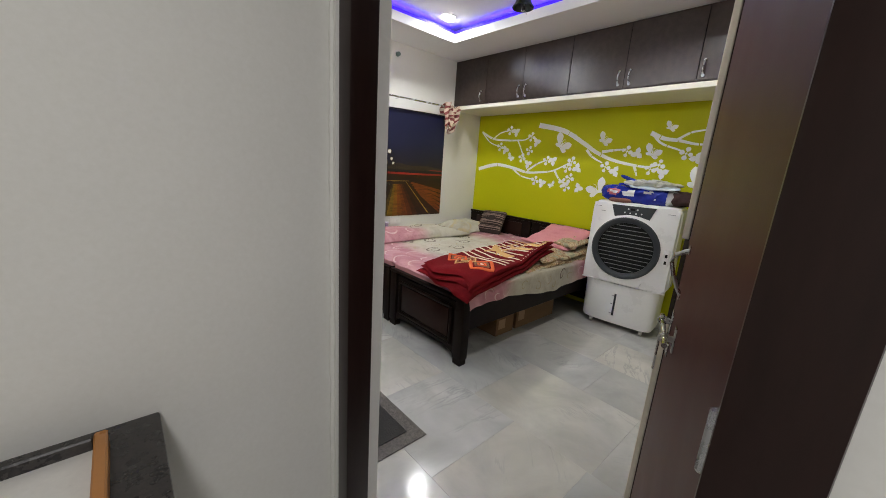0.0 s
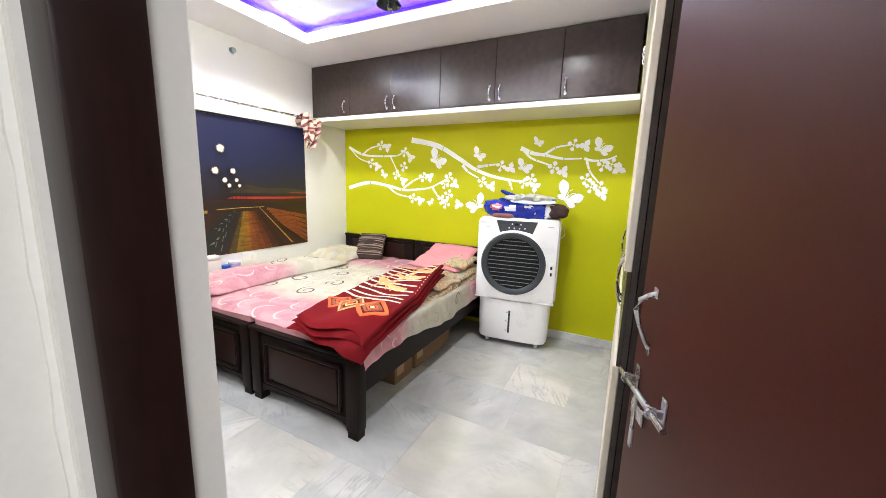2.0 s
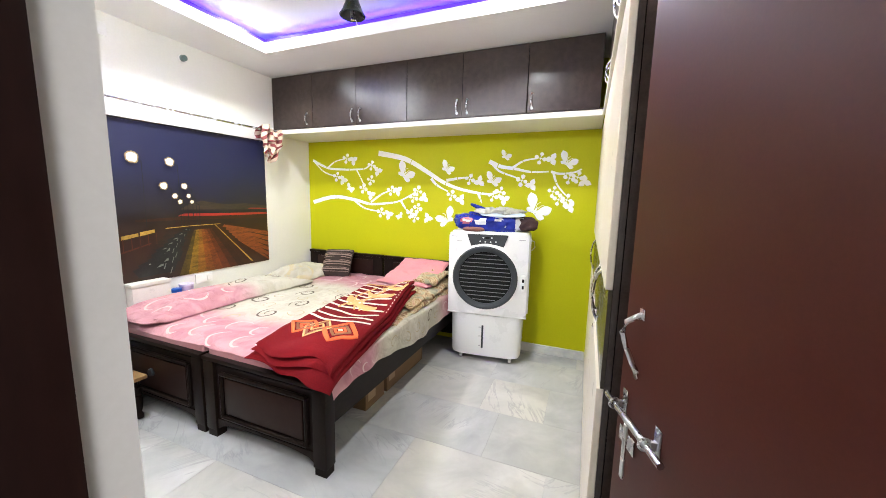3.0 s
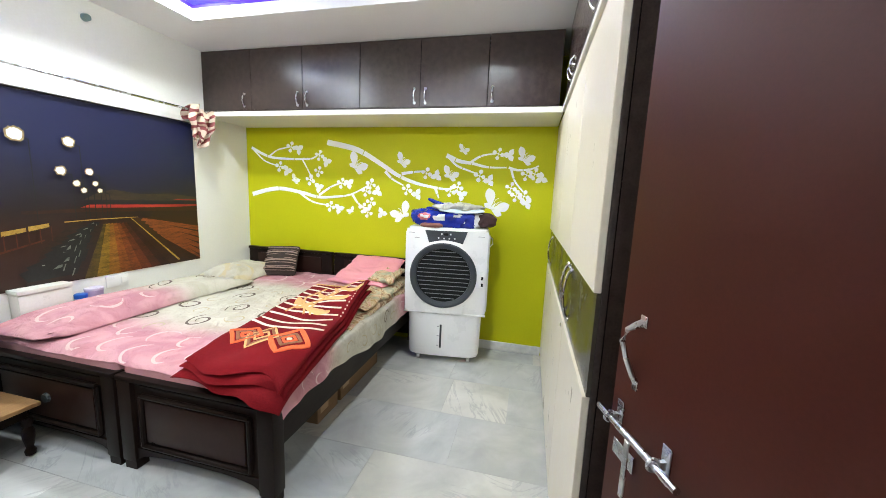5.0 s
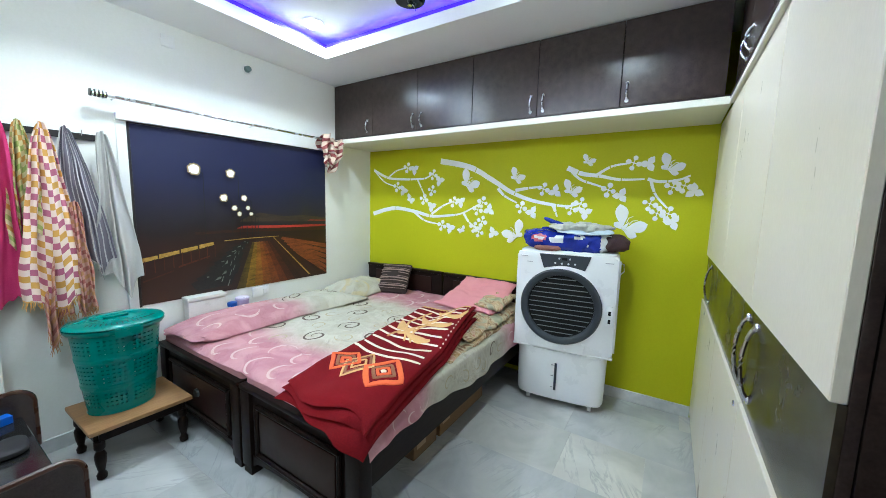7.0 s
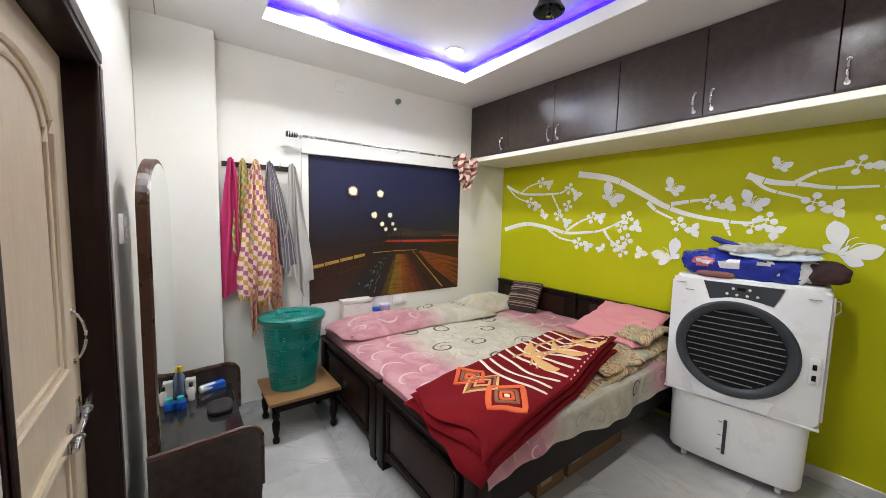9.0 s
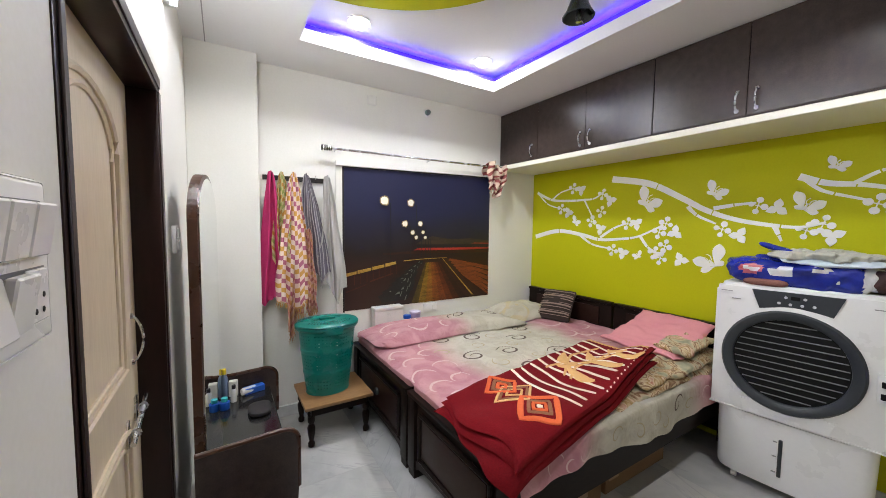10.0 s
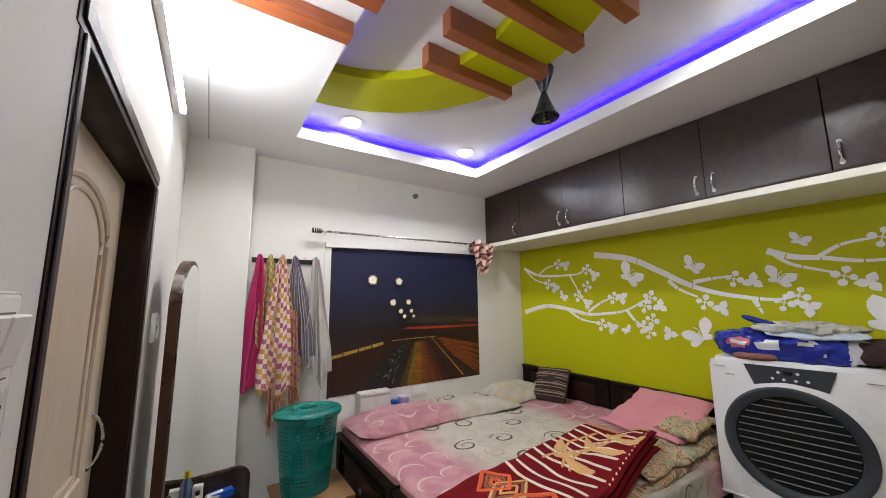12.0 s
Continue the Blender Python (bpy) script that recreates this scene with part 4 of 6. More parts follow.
def bedsheet(u, v):
    """Over both mattresses; hangs in soft folds over the open side."""
    x = 1.655 + 2.02 * u
    s = v * 2.06
    crease = abs(noise.noise(Vector((x * 3.1 + s, s * 2.3 - 0.6 * x, 9.0))))
    fold = 0.012 * noise.noise(Vector((x * 2.2, s * 2.0, 3.0))) + 0.006 * noise.noise(Vector((x * 7, s * 6, 1.0))) + 0.008 * math.exp(-(crease / 0.05) ** 2)
    edge = 0.035 * max(0.0, 1 - (x - 1.655) / 0.07) ** 2
    if s < 0.14:
        k = 0.14 - s
        deep = 0.60 + 0.78 * min(max((x - 1.8) / 0.95, 0.0), 1.0) - 0.45 * min(max((x - 2.95) / 0.5, 0.0), 1.0)
        y = 2.237 + (0.014 * math.sin(x * 9 + 3 * noise.noise(Vector((x * 3, 0, 0)))) - 0.010 * math.sin(x * 23)) * min(k * 8, 1) - 0.03 * min(k * 8, 1) * max(0.0, 1 - (x - 1.655) / 0.25)
        return (x, y, MT - 0.02 - k * (deep + 0.20 * noise.noise(Vector((x * 2.5, 5, 0)))) - edge)
    if s < 0.20:
        a = (s - 0.14) / 0.06 * math.pi / 2
        return (x, 2.237 + 0.03 * (1 - math.cos(a)), MT - 0.02 + 0.02 * math.sin(a) + fold - edge)
    return (x, 2.267 + (s - 0.20) * 1.032, MT + fold - edge)


def drape(tree, pts, widths, lift, axis=Vector((0, 0, -1)), start=1.4):
    """A printed line laid on a soft surface along points in plan, or in elevation when axis points north."""
    out, rows = bmesh.new(), []
    for i, (a, b) in enumerate(pts):
        pa, pb = pts[max(i - 1, 0)], pts[min(i + 1, len(pts) - 1)]
        d = Vector((pb[0] - pa[0], pb[1] - pa[1], 0)).normalized()
        row = []
        for k in (-0.5, 0.5):
            q = (a - d.y * k * widths[i], b + d.x * k * widths[i])
            o = Vector((q[0], q[1], start)) if axis.z else Vector((q[0], start, q[1]))
            hit, n, index, far = tree.ray_cast(o, axis)
            row.append(None if hit is None else out.verts.new(hit - axis * lift))
        rows.append(row)
    for r, q in zip(rows, rows[1:]):
        if None not in r and None not in q:
            out.faces.new((r[0], r[1], q[1], q[0]))
    return out


def curl_line(cx, cy, r, turn, way, turns=1.35, squash=0.8, n=40, width=0.017):
    pts, ws = [], []
    for i in range(n):
        f = i / (n - 1)
        a, q = turn + way * math.tau * turns * f, r * (1 - 0.74 * f ** 0.8)
        pts.append((cx + q * math.cos(a), cy + squash * q * math.sin(a)))
        ws.append(width * (0.30 + 0.70 * math.sin(math.pi * min(f * 1.15, 1.0)) ** 0.7))
    return pts, ws


def arc_line(cx, cy, r, turn, sweep=3.4, n=22, width=0.018):
    pts = [(cx + r * math.cos(turn + sweep * i / (n - 1)), cy + 0.85 * r * math.sin(turn + sweep * i / (n - 1))) for i in range(n)]
    return pts, [width * (0.15 + 0.85 * math.sin(math.pi * i / (n - 1))) for i in range(n)]


for y0, y1 in ((2.262, 3.15), (3.18, 4.18)):
    bm = box(1.66, 3.665, y0, y1, 0.462, 0.562, 0.03, 3)
    tagged(part("mattress", bm, fabric("mattress_ticking", (0.42, 0.20, 0.22), (0.50, 0.26, 0.28)), None, "", True), "thin mattress hidden under the printed sheet", "mattress", "mattresses")
bm = sheet(bedsheet, 130, 100, 0.004)
lie = BVHTree.FromBMesh(bm)
bs = part("bedsheet", bm, LINEN, None, "", True)
tagged(bs, "pink and cream bedsheet with ring and curl print", "bedsheet")
for cx, cy, r, turn, way in ((2.20, 3.25, 0.105, 0.6, 1), (2.48, 3.21, 0.100, 2.6, -1), (2.75, 3.40, 0.105, 2.4, -1), (2.44, 3.59, 0.105, 0.4, 1), (2.82, 3.03, 0.10, 2.8, -1), (2.18, 3.66, 0.11, 0.5, 1), (2.98, 3.60, 0.09, 2.0, 1), (2.42, 2.94, 0.09, 1.0, -1)):
    part("printed_curl", drape(lie, *curl_line(cx, cy, r, turn, way), 0.0016), CURLINK, bs, "grey-brown printed curl")
for cx, cy, r, turn in ((1.78, 3.34, 0.085, 0.2), (1.74, 3.14, 0.08, 0.0), (1.75, 3.53, 0.075, 0.5), (1.76, 2.96, 0.075, 0.3), (1.92, 3.20, 0.085, 5.6), (1.95, 3.46, 0.08, 0.9), (1.92, 3.00, 0.07, 0.2), (2.02, 3.60, 0.075, 0.1), (1.80, 2.82, 0.06, 0.4), (3.33, 3.57, 0.10, 2.6), (3.22, 3.30, 0.10, 3.4), (3.38, 3.22, 0.09, 2.9), (3.33, 3.02, 0.09, 2.2), (3.50, 3.36, 0.08, 4.0), (3.12, 3.10, 0.08, 2.0)):
    part("printed_arc", drape(lie, *arc_line(cx, cy, r, turn), 0.0016), ARCINK, bs, "pale pink printed arc")
TANINK = fabric("pale_tan_printed_curl", (0.40, 0.34, 0.22), (0.48, 0.42, 0.30), 0.85, 120, 0.05)
for cx, cy, r, turn, way in ((2.34, 3.42, 0.09, 4.0, 1), (2.62, 3.30, 0.08, 1.0, 1), (2.60, 3.55, 0.09, 5.2, -1), (2.30, 3.06, 0.09, 2.0, 1), (2.62, 3.06, 0.08, 0.2, -1), (2.90, 3.24, 0.085, 4.2, 1), (2.05, 3.42, 0.08, 3.0, -1), (2.92, 3.48, 0.07, 1.4, -1)):
    part("printed_curl", drape(lie, *curl_line(cx, cy, r, turn, way, 0.9, 0.8, 30, 0.011), 0.0014), TANINK, bs, "pale tan printed curl")
NORTH = Vector((0, 1, 0))
for cx, cz, r, turn, way in ((2.30, 0.50, 0.055, 0.2, 1), (2.48, 0.47, 0.050, 2.0, -1), (2.66, 0.50, 0.055, 3.4, 1), (2.74, 0.44, 0.040, 1.2, -1), (3.02, 0.47, 0.045, 0.6, 1)):
    part("printed_curl", drape(lie, *curl_line(cx, cz, r, turn, way, 0.9, 1.0, 26, 0.009), 0.0014, NORTH, 1.9), TANINK, bs, "pale tan printed curl")
part("printed_curl", drape(lie, *curl_line(2.885, 0.505, 0.052, 0.4, 1, 1.1, 1.3, 30, 0.012), 0.0016, NORTH, 1.9), CURLINK, bs, "grey-brown printed curl")
for cx, cz, r, turn in ((1.86, 0.515, 0.05, 0.2), (2.06, 0.505, 0.045, 3.0), (1.95, 0.485, 0.03, 1.0), (3.22, 0.50, 0.045, 0.5)):
    part("printed_arc", drape(lie, *arc_line(cx, cz, r, turn, 3.6, 18, 0.010), 0.0016, NORTH, 1.9), ARCINK, bs, "pale pink printed arc")


def pillow(name, at, half, turn, tilt, material, label, category, group="", amp=0.012, seed=1.0, roll=0.0, sag=0.0):
    def shape(q):
        k = 1 - 0.55 * max(abs(q.x / half[0]), abs(q.y / half[1])) ** 3
        c = 1 + 0.07 * abs(q.x / half[0]) ** 6 * abs(q.y / half[1]) ** 6 - 0.03 * (1 - abs(q.x / half[0]) ** 2)
        e = max(abs(q.x / half[0]), abs(q.y / half[1]))
        return Vector((q.x * c, q.y * (c - 0.05 * (1 - abs(q.x / half[0]) ** 4)), q.z * max(k, 0.12) - sag * e ** 4))
    bm = blob(*half, 0.75, 0.22, 72, 24, amp * 1.6, 6.0, seed, shape, crumple=0.5)
    bm.transform(pose(0, 0, 0, roll, tilt, turn))
    ob = part(name, bm, material, None, "", True)
    ob.location = at
    return tagged(ob, label, category, group)


PINK = fabric("plain_pink_cotton", (0.60, 0.225, 0.26), (0.70, 0.31, 0.34))
m, t, p = nodes_of("beige_floral_cotton")
co = add(t, "ShaderNodeTexCoord")
n1 = add(t, "ShaderNodeTexNoise", Scale=3.8, Detail=2.5, Distortion=2.8)
link(t, co.outputs["Object"], n1.inputs["Vector"])
rp = add(t, "ShaderNodeValToRGB")
e = rp.color_ramp.elements
e[0].position, e[0].color = 0.34, (0.27, 0.26, 0.17, 1)
e[1].position, e[1].color = 0.70, (0.36, 0.13, 0.08, 1)
for pos, col in ((0.42, (0.36, 0.34, 0.23, 1)), (0.47, (0.54, 0.43, 0.27, 1)), (0.515, (0.16, 0.065, 0.02, 1)), (0.535, (0.58, 0.46, 0.30, 1)), (0.60, (0.30, 0.17, 0.05, 1)), (0.63, (0.62, 0.47, 0.33, 1))):
    e.new(pos).color = col
link(t, n1.outputs["Fac"], rp.inputs[0])
link(t, rp.outputs[0], p.inputs["Base Color"])
p.inputs["Roughness"].default_value = 0.9
FLORAL = m

bo = pillow("bolster", (2.37, 3.885, 0.640), (0.73, 0.25, 0.062), -1.0, 0, BOLSTERP, "long flat pillow shading from pink to cream", "bolster", "bolster pillows", 0.030, 2.0, sag=0.040)
pillow("bolster", (3.31, 3.94, 0.650), (0.33, 0.24, 0.072), -3, 0, BOLSTERC, "cream pillow with faint yellow flowers by the wall", "bolster", "bolster pillows", 0.026, 5.0, sag=0.045)
bm = bmesh.new()
bm.from_mesh(bo.data)
soft = BVHTree.FromBMesh(bm)
bm.free()
for cx, cy, r, turn, way in ((0.12, 0.03, 0.10, 3.4, -1), (0.52, 0.04, 0.095, 3.0, -1)):
    part("printed_curl", drape(soft, *curl_line(cx, cy, r, turn, way, 1.2), 0.0016), CURLINK, bo, "grey-brown printed curl")
for cx, cy, r, turn in ((-0.52, 0.02, 0.09, 0.4), (-0.33, -0.08, 0.08, 2.6), (-0.20, 0.06, 0.08, 0.3), (-0.08, -0.12, 0.06, 1.2), (-0.60, -0.12, 0.06, 5.0)):
    part("printed_arc", drape(soft, *arc_line(cx, cy, r, turn), 0.0016), ARCINK, bo, "pale pink printed arc")


def folded(x0, x1, y0, y1, z, thick, seed, lean=0.0, drop=0.0):
    """One layer of folded bedding with a wandering edge; lean lifts it towards the head, drop lets the open edge sink."""
    def f(u, v):
        x = x0 + (x1 - x0) * u + 0.030 * noise.noise(Vector((v * 2.5, u * 1.5, seed)))
        y = y0 + (y1 - y0) * v + 0.030 * noise.noise(Vector((u * 3.0, v * 1.0, seed + 4))) + 0.012 * noise.noise(Vector((u * 9, v, seed)))
        h = 0.016 * noise.noise(Vector((u * 4, v * 3, seed + 8))) + 0.009 * noise.noise(Vector((u * 10, v * 7, seed)))
        return (x, y, z + h + lean * u ** 2 - drop * (1 - v) ** 3)
    return sheet(f, 60, 36, lambda u, v: thick * (1 - (2 * abs(u - 0.5)) ** 20) ** 0.5 * (1 - (2 * abs(v - 0.5)) ** 12) ** 0.5 + 0.003)


qt = thing("quilt", (0, 0, 0), "folded beige and green flowered quilt on the bed edge", "quilt")
part("layer", folded(2.36, 3.64, 2.262, 2.66, MT + 0.026, 0.040, 1.0, 0.0, 0.022), FLORAL, qt, "", True)
part("layer", folded(2.62, 3.63, 2.275, 2.64, MT + 0.070, 0.036, 6.0, 0.005, 0.016), FLORAL, qt, "", True)
th = thing("throw", (0, 0, 0), "fluffy pink throw heaped against the headboard", "throw")
part("layer", folded(3.08, 3.655, 2.36, 2.88, MT + 0.108, 0.040, 3.0, 0.135, 0.01), PINK, th, "", True)
part("printed_corner", folded(3.13, 3.55, 2.32, 2.52, MT + 0.145, 0.030, 8.0, 0.03, 0.02), FLORAL, th, "flower-printed corner", True)
pl = pillow("cushion", (3.50, 3.64, 0.735), (0.165, 0.165, 0.06), 20, -52, surface("brown_plaid_weave", (0.020, 0.012, 0.010), (0.050, 0.032, 0.026), 0.9, 8, 150, 0.2), "small dark brown striped cushion by the headboard", "cushion", "", 0.008, 3.0)
PALE = surface("pale_plaid_thread", (0.26, 0.18, 0.15), (0.38, 0.28, 0.24), 0.9, 20, 200, 0.1)
for v, w in ((-0.130, 0.003), (-0.105, 0.007), (-0.088, 0.003), (-0.050, 0.004), (-0.020, 0.009), (0.002, 0.003), (0.042, 0.004), (0.070, 0.008), (0.090, 0.003), (0.128, 0.005)):
    bm = bmesh.new()
    pts = []
    for i in range(17):
        u = -0.15 + 0.30 * i / 16
        e0 = max(abs(u / 0.165), abs(v / 0.165))
        pts.append(Vector((v, u, 0.06 * max(1 - 0.55 * e0 ** 3, 0.12) * (1 - e0 ** 6) ** 0.4 + 0.004)))
    tube(pts, w, 6, bm)
    bm.transform(pose(0, 0, 0, 0, -52, 20))
    part("stripe", bm, PALE, pl, "pale woven stripe")

# thick maroon blanket: three folded layers that droop over the footboard
MAROON = fabric("maroon_plush", (0.115, 0.003, 0.006), (0.19, 0.007, 0.011), 0.95, 160, 0.5)
IVORY = fabric("ivory_plush", (0.66, 0.56, 0.44), (0.80, 0.70, 0.56), 0.95, 160, 0.4)
CORAL = fabric("coral_plush", (0.62, 0.10, 0.035), (0.75, 0.16, 0.06), 0.95, 160, 0.4)
TAN = fabric("tan_plush", (0.56, 0.33, 0.13), (0.70, 0.44, 0.19), 0.95, 160, 0.4)


def blanket_surface(lift, grow):
    def f(u, v):
        # u from head to foot, v across from the far edge to the open edge
        s = u * (1.405 + grow)
        x = 2.955 - s * 0.985
        cyy = 2.645 - 0.245 * u
        w = 0.475 + 0.070 * u + grow * 0.9
        y = cyy + w * (0.5 - v)
        foot = max(0.0, u - 0.5) * 2
        z = MT + 0.016 + lift + 0.016 * noise.noise(Vector((x * 3, y * 3, lift * 9))) + 0.008 * noise.noise(Vector((x * 7, y * 7, 2))) + 0.022 * math.sin(8 * v + 14 * lift + 2 * u) * foot ** 2
        x += (0.022 * math.sin(7 * v + 24 * lift) + 0.05 * noise.noise(Vector((v * 3, lift * 20, 5)))) * foot ** 4
        if y < 2.62 and x > 2.3:
            z += 0.060 * min(1.0, (2.62 - y) / 0.15) * min(1.0, (x - 2.3) / 0.35)
        if x < 1.60:
            over = 1.60 - x
            z -= 1.6 * over ** 2 * (1 + 1.5 * v)
        if y < 2.27:
            over = 2.27 - y
            z -= over * 0.24
            y = 2.27 - 0.75 * over
        z += 0.018 * math.exp(-((v - 1) / 0.06) ** 2) * (1 - u)
        return (x, y, z)
    return f


bk = thing("blanket", (0, 0, 0), "folded maroon plush blanket with ivory stripes and coral diamonds", "blanket")
TOPS = blanket_surface(0.080, 0.0)
for k, (lift, grow) in enumerate(((0.0, 0.034), (0.040, 0.014), (0.080, 0.0))):
    part("layer", sheet(blanket_surface(lift, grow), 80, 44, lambda u, v: 0.039 * (1 - (2 * abs(u - 0.5)) ** 34) ** 0.5 * (1 - (2 * abs(v - 0.5)) ** 14) ** 0.5 + 0.002), MAROON, bk, "", True)


def inlay(pts, width, material, name, label, rise=0.0238, leaf=False):
    """A pile stripe that follows the top of the blanket."""
    rows, out = [], bmesh.new()
    for i, (u, v) in enumerate(pts):
        a = Vector(TOPS(*pts[max(i - 1, 0)]))
        b = Vector(TOPS(*pts[min(i + 1, len(pts) - 1)]))
        c = Vector(TOPS(u, v))
        du = (Vector(TOPS(u + 0.01, v)) - c)
        dv = (Vector(TOPS(u, v + 0.01)) - c)
        n = du.cross(dv).normalized()
        if n.z < 0 and u < 0.8:
            n = -n
        d = (b - a).normalized()
        side = n.cross(d).normalized() * width / 2 * ((0.12 + 0.88 * math.sin(math.pi * i / (len(pts) - 1)) ** 0.8) if leaf else (1.0 if 0 < i < len(pts) - 1 else 0.5))
        up = n * rise
        rows.append([out.verts.new(c + up + side - n * 0.006), out.verts.new(c + up + side * 0.7), out.verts.new(c + up - side * 0.7), out.verts.new(c + up - side - n * 0.006)])
    for r, s in zip(rows, rows[1:]):
        for k in range(3):
            out.faces.new((r[k], r[k + 1], s[k + 1], s[k]))
    bmesh.ops.recalc_face_normals(out, faces=out.faces)
    return part(name, out, material, bk, label, True)


rnd = random.Random(5)
for k in range(10):
    u0 = 0.092 + 0.063 * k
    ph = rnd.uniform(0, 6)
    a, b = (0.06, 0.91) if k % 3 else (0.04, 0.93)
    pts = [(u0 + 0.024 * math.cos(3.1 * (v - 0.5)) - 0.012 + 0.006 * math.sin(8 * v + ph), v) for v in np.linspace(a, b, 26)]
    inlay(pts, 0.021, IVORY, "stripe", "ivory wavy stripe")
for u0, v0, way, s in ((0.12, 0.62, 1.1, 1.25), (0.17, 0.84, 2.2, 1.25), (0.24, 0.42, 0.7, 1.15), (0.29, 0.72, 1.9, 1.2), (0.36, 0.20, 0.4, 1.1), (0.44, 0.60, 1.5, 1.25), (0.40, 0.36, 2.7, 1.0)):
    pts = [(u0 + s * 0.105 * (k / 12 - 0.5) * math.cos(way) + 0.020 * math.sin(k / 12 * math.pi), v0 + s * 0.30 * (k / 12 - 0.5) * math.sin(way) + 0.05 * math.sin(k / 12 * math.pi)) for k in range(13)]
    inlay(pts, 0.056 * s, TAN, "leaf_motif", "tan leaf motif", 0.0268, True)
for v0, ph, tilt in ((0.45, 0.0, 0.25), (0.62, 1.3, 0.1), (0.34, 2.5, -0.1)):
    pts = [(0.12 + 0.38 * k / 24, v0 + tilt * (0.5 - k / 24) + 0.10 * math.sin(ph + 5 * k / 24)) for k in range(25)]
    inlay(pts, 0.016, TAN, "stem_motif", "tan curling stem", 0.0258)
# scalloped tan edging at the head end and short pale stitches along the open edge
pts = [(0.030 + 0.012 * math.cos(k * 1.6), 0.05 + 0.9 * k / 60) for k in range(61)]
inlay(pts, 0.012, TAN, "edging", "tan scalloped edging")
for k in range(14):
    u0 = 0.05 + 0.032 * k
    inlay([(u0, 0.955), (u0 + 0.008, 0.965), (u0 + 0.016, 0.975)], 0.012, IVORY, "stitch", "ivory edge stitch", 0.017)
BROWN = fabric("brown_plush", (0.20, 0.085, 0.045), (0.30, 0.14, 0.08), 0.95, 160, 0.4)
for u0, v0, hu, hv, rings in ((0.776, 0.41, 0.094, 0.17, ((1.0, TAN, 0.015), (0.80, BROWN, 0.017), (0.45, TAN, 0.014))), (0.776, 0.225, 0.079, 0.185, ((1.0, CORAL, 0.022), (0.62, BROWN, 0.020), (0.32, CORAL, 0.020))), (0.784, 0.715, 0.102, 0.20, ((1.0, CORAL, 0.030), (0.58, BROWN, 0.020), (0.34, CORAL, 0.016), (0.08, IVORY, 0.016)))):
    for r, c, w in rings:
        dia = [(-hu, 0.0), (0.0, -hv), (hu, 0.0), (0.0, hv), (-hu, 0.0)]
        pts = []
        for (a, b), (a2, b2) in zip(dia, dia[1:]):
            pts += [(u0 + r * (a + (a2 - a) * k / 6), v0 + r * (b + (b2 - b) * k / 6)) for k in range(6)]
        pts.append(pts[0])
        inlay(pts, w, c, "diamond_motif", "coral and brown diamond", 0.0242 + (0.001 if c is CORAL else 0.0))

# boxes pushed under the open side
CARD = surface("brown_cardboard", (0.15, 0.085, 0.04), (0.22, 0.13, 0.065), 0.85, 4, 90, 0.05, stretch=(1, 1, 3))
for x0, x1, h, lab in ((2.22, 2.46, 0.19, "small brown cardboard box under the bed"), (2.50, 3.12, 0.235, "long brown cardboard box under the bed")):
    c = thing("cardboard_box", (x0, 2.41, 0), lab, "cardboard box", "boxes under the bed")
    part("body", box(0, x1 - x0, 0, 0.40, 0.0, h, 0.003), CARD, c)
    part("flap", box(0.004, x1 - x0 - 0.004, 0.004, 0.19, h, h + 0.004), CARD, c)
    part("flap", box(0.004, x1 - x0 - 0.004, 0.195, 0.396, h, h + 0.004), CARD, c)
    part("label", box(0.03, 0.12, -0.0015, -0.0002, h * 0.3, h * 0.75), surface("printed_pale_label", (0.34, 0.22, 0.13), (0.40, 0.28, 0.17), 0.7), c, "pale printed mark")

# ---- air cooler ----
SHELL = surface("white_moulded_plastic", (0.76, 0.76, 0.76), (0.80, 0.80, 0.80), 0.32, 3, 60, 0.01)
CHAR = surface("charcoal_plastic", (0.024, 0.029, 0.036), (0.034, 0.040, 0.048), 0.4, 6, 80, 0.02)
BLACK = surface("black_plastic", (0.003, 0.0035, 0.004), (0.006, 0.0065, 0.007), 0.6, 6, 80, 0.02, spec=0.2)
GREY = surface("grey_print", (0.22, 0.22, 0.23), (0.30, 0.30, 0.31), 0.5)
co_ = thing("air_cooler", (3.285, 1.889, 0), "white plastic room air cooler with round dark louvred grille", "air cooler", turn=6.5)
co_.matrix_basis = pose(3.285, 1.874, 0, 0, 0, 6.5) @ Matrix.Diagonal((1.0, 1.05, 1.04, 1.0))
D = 0.335


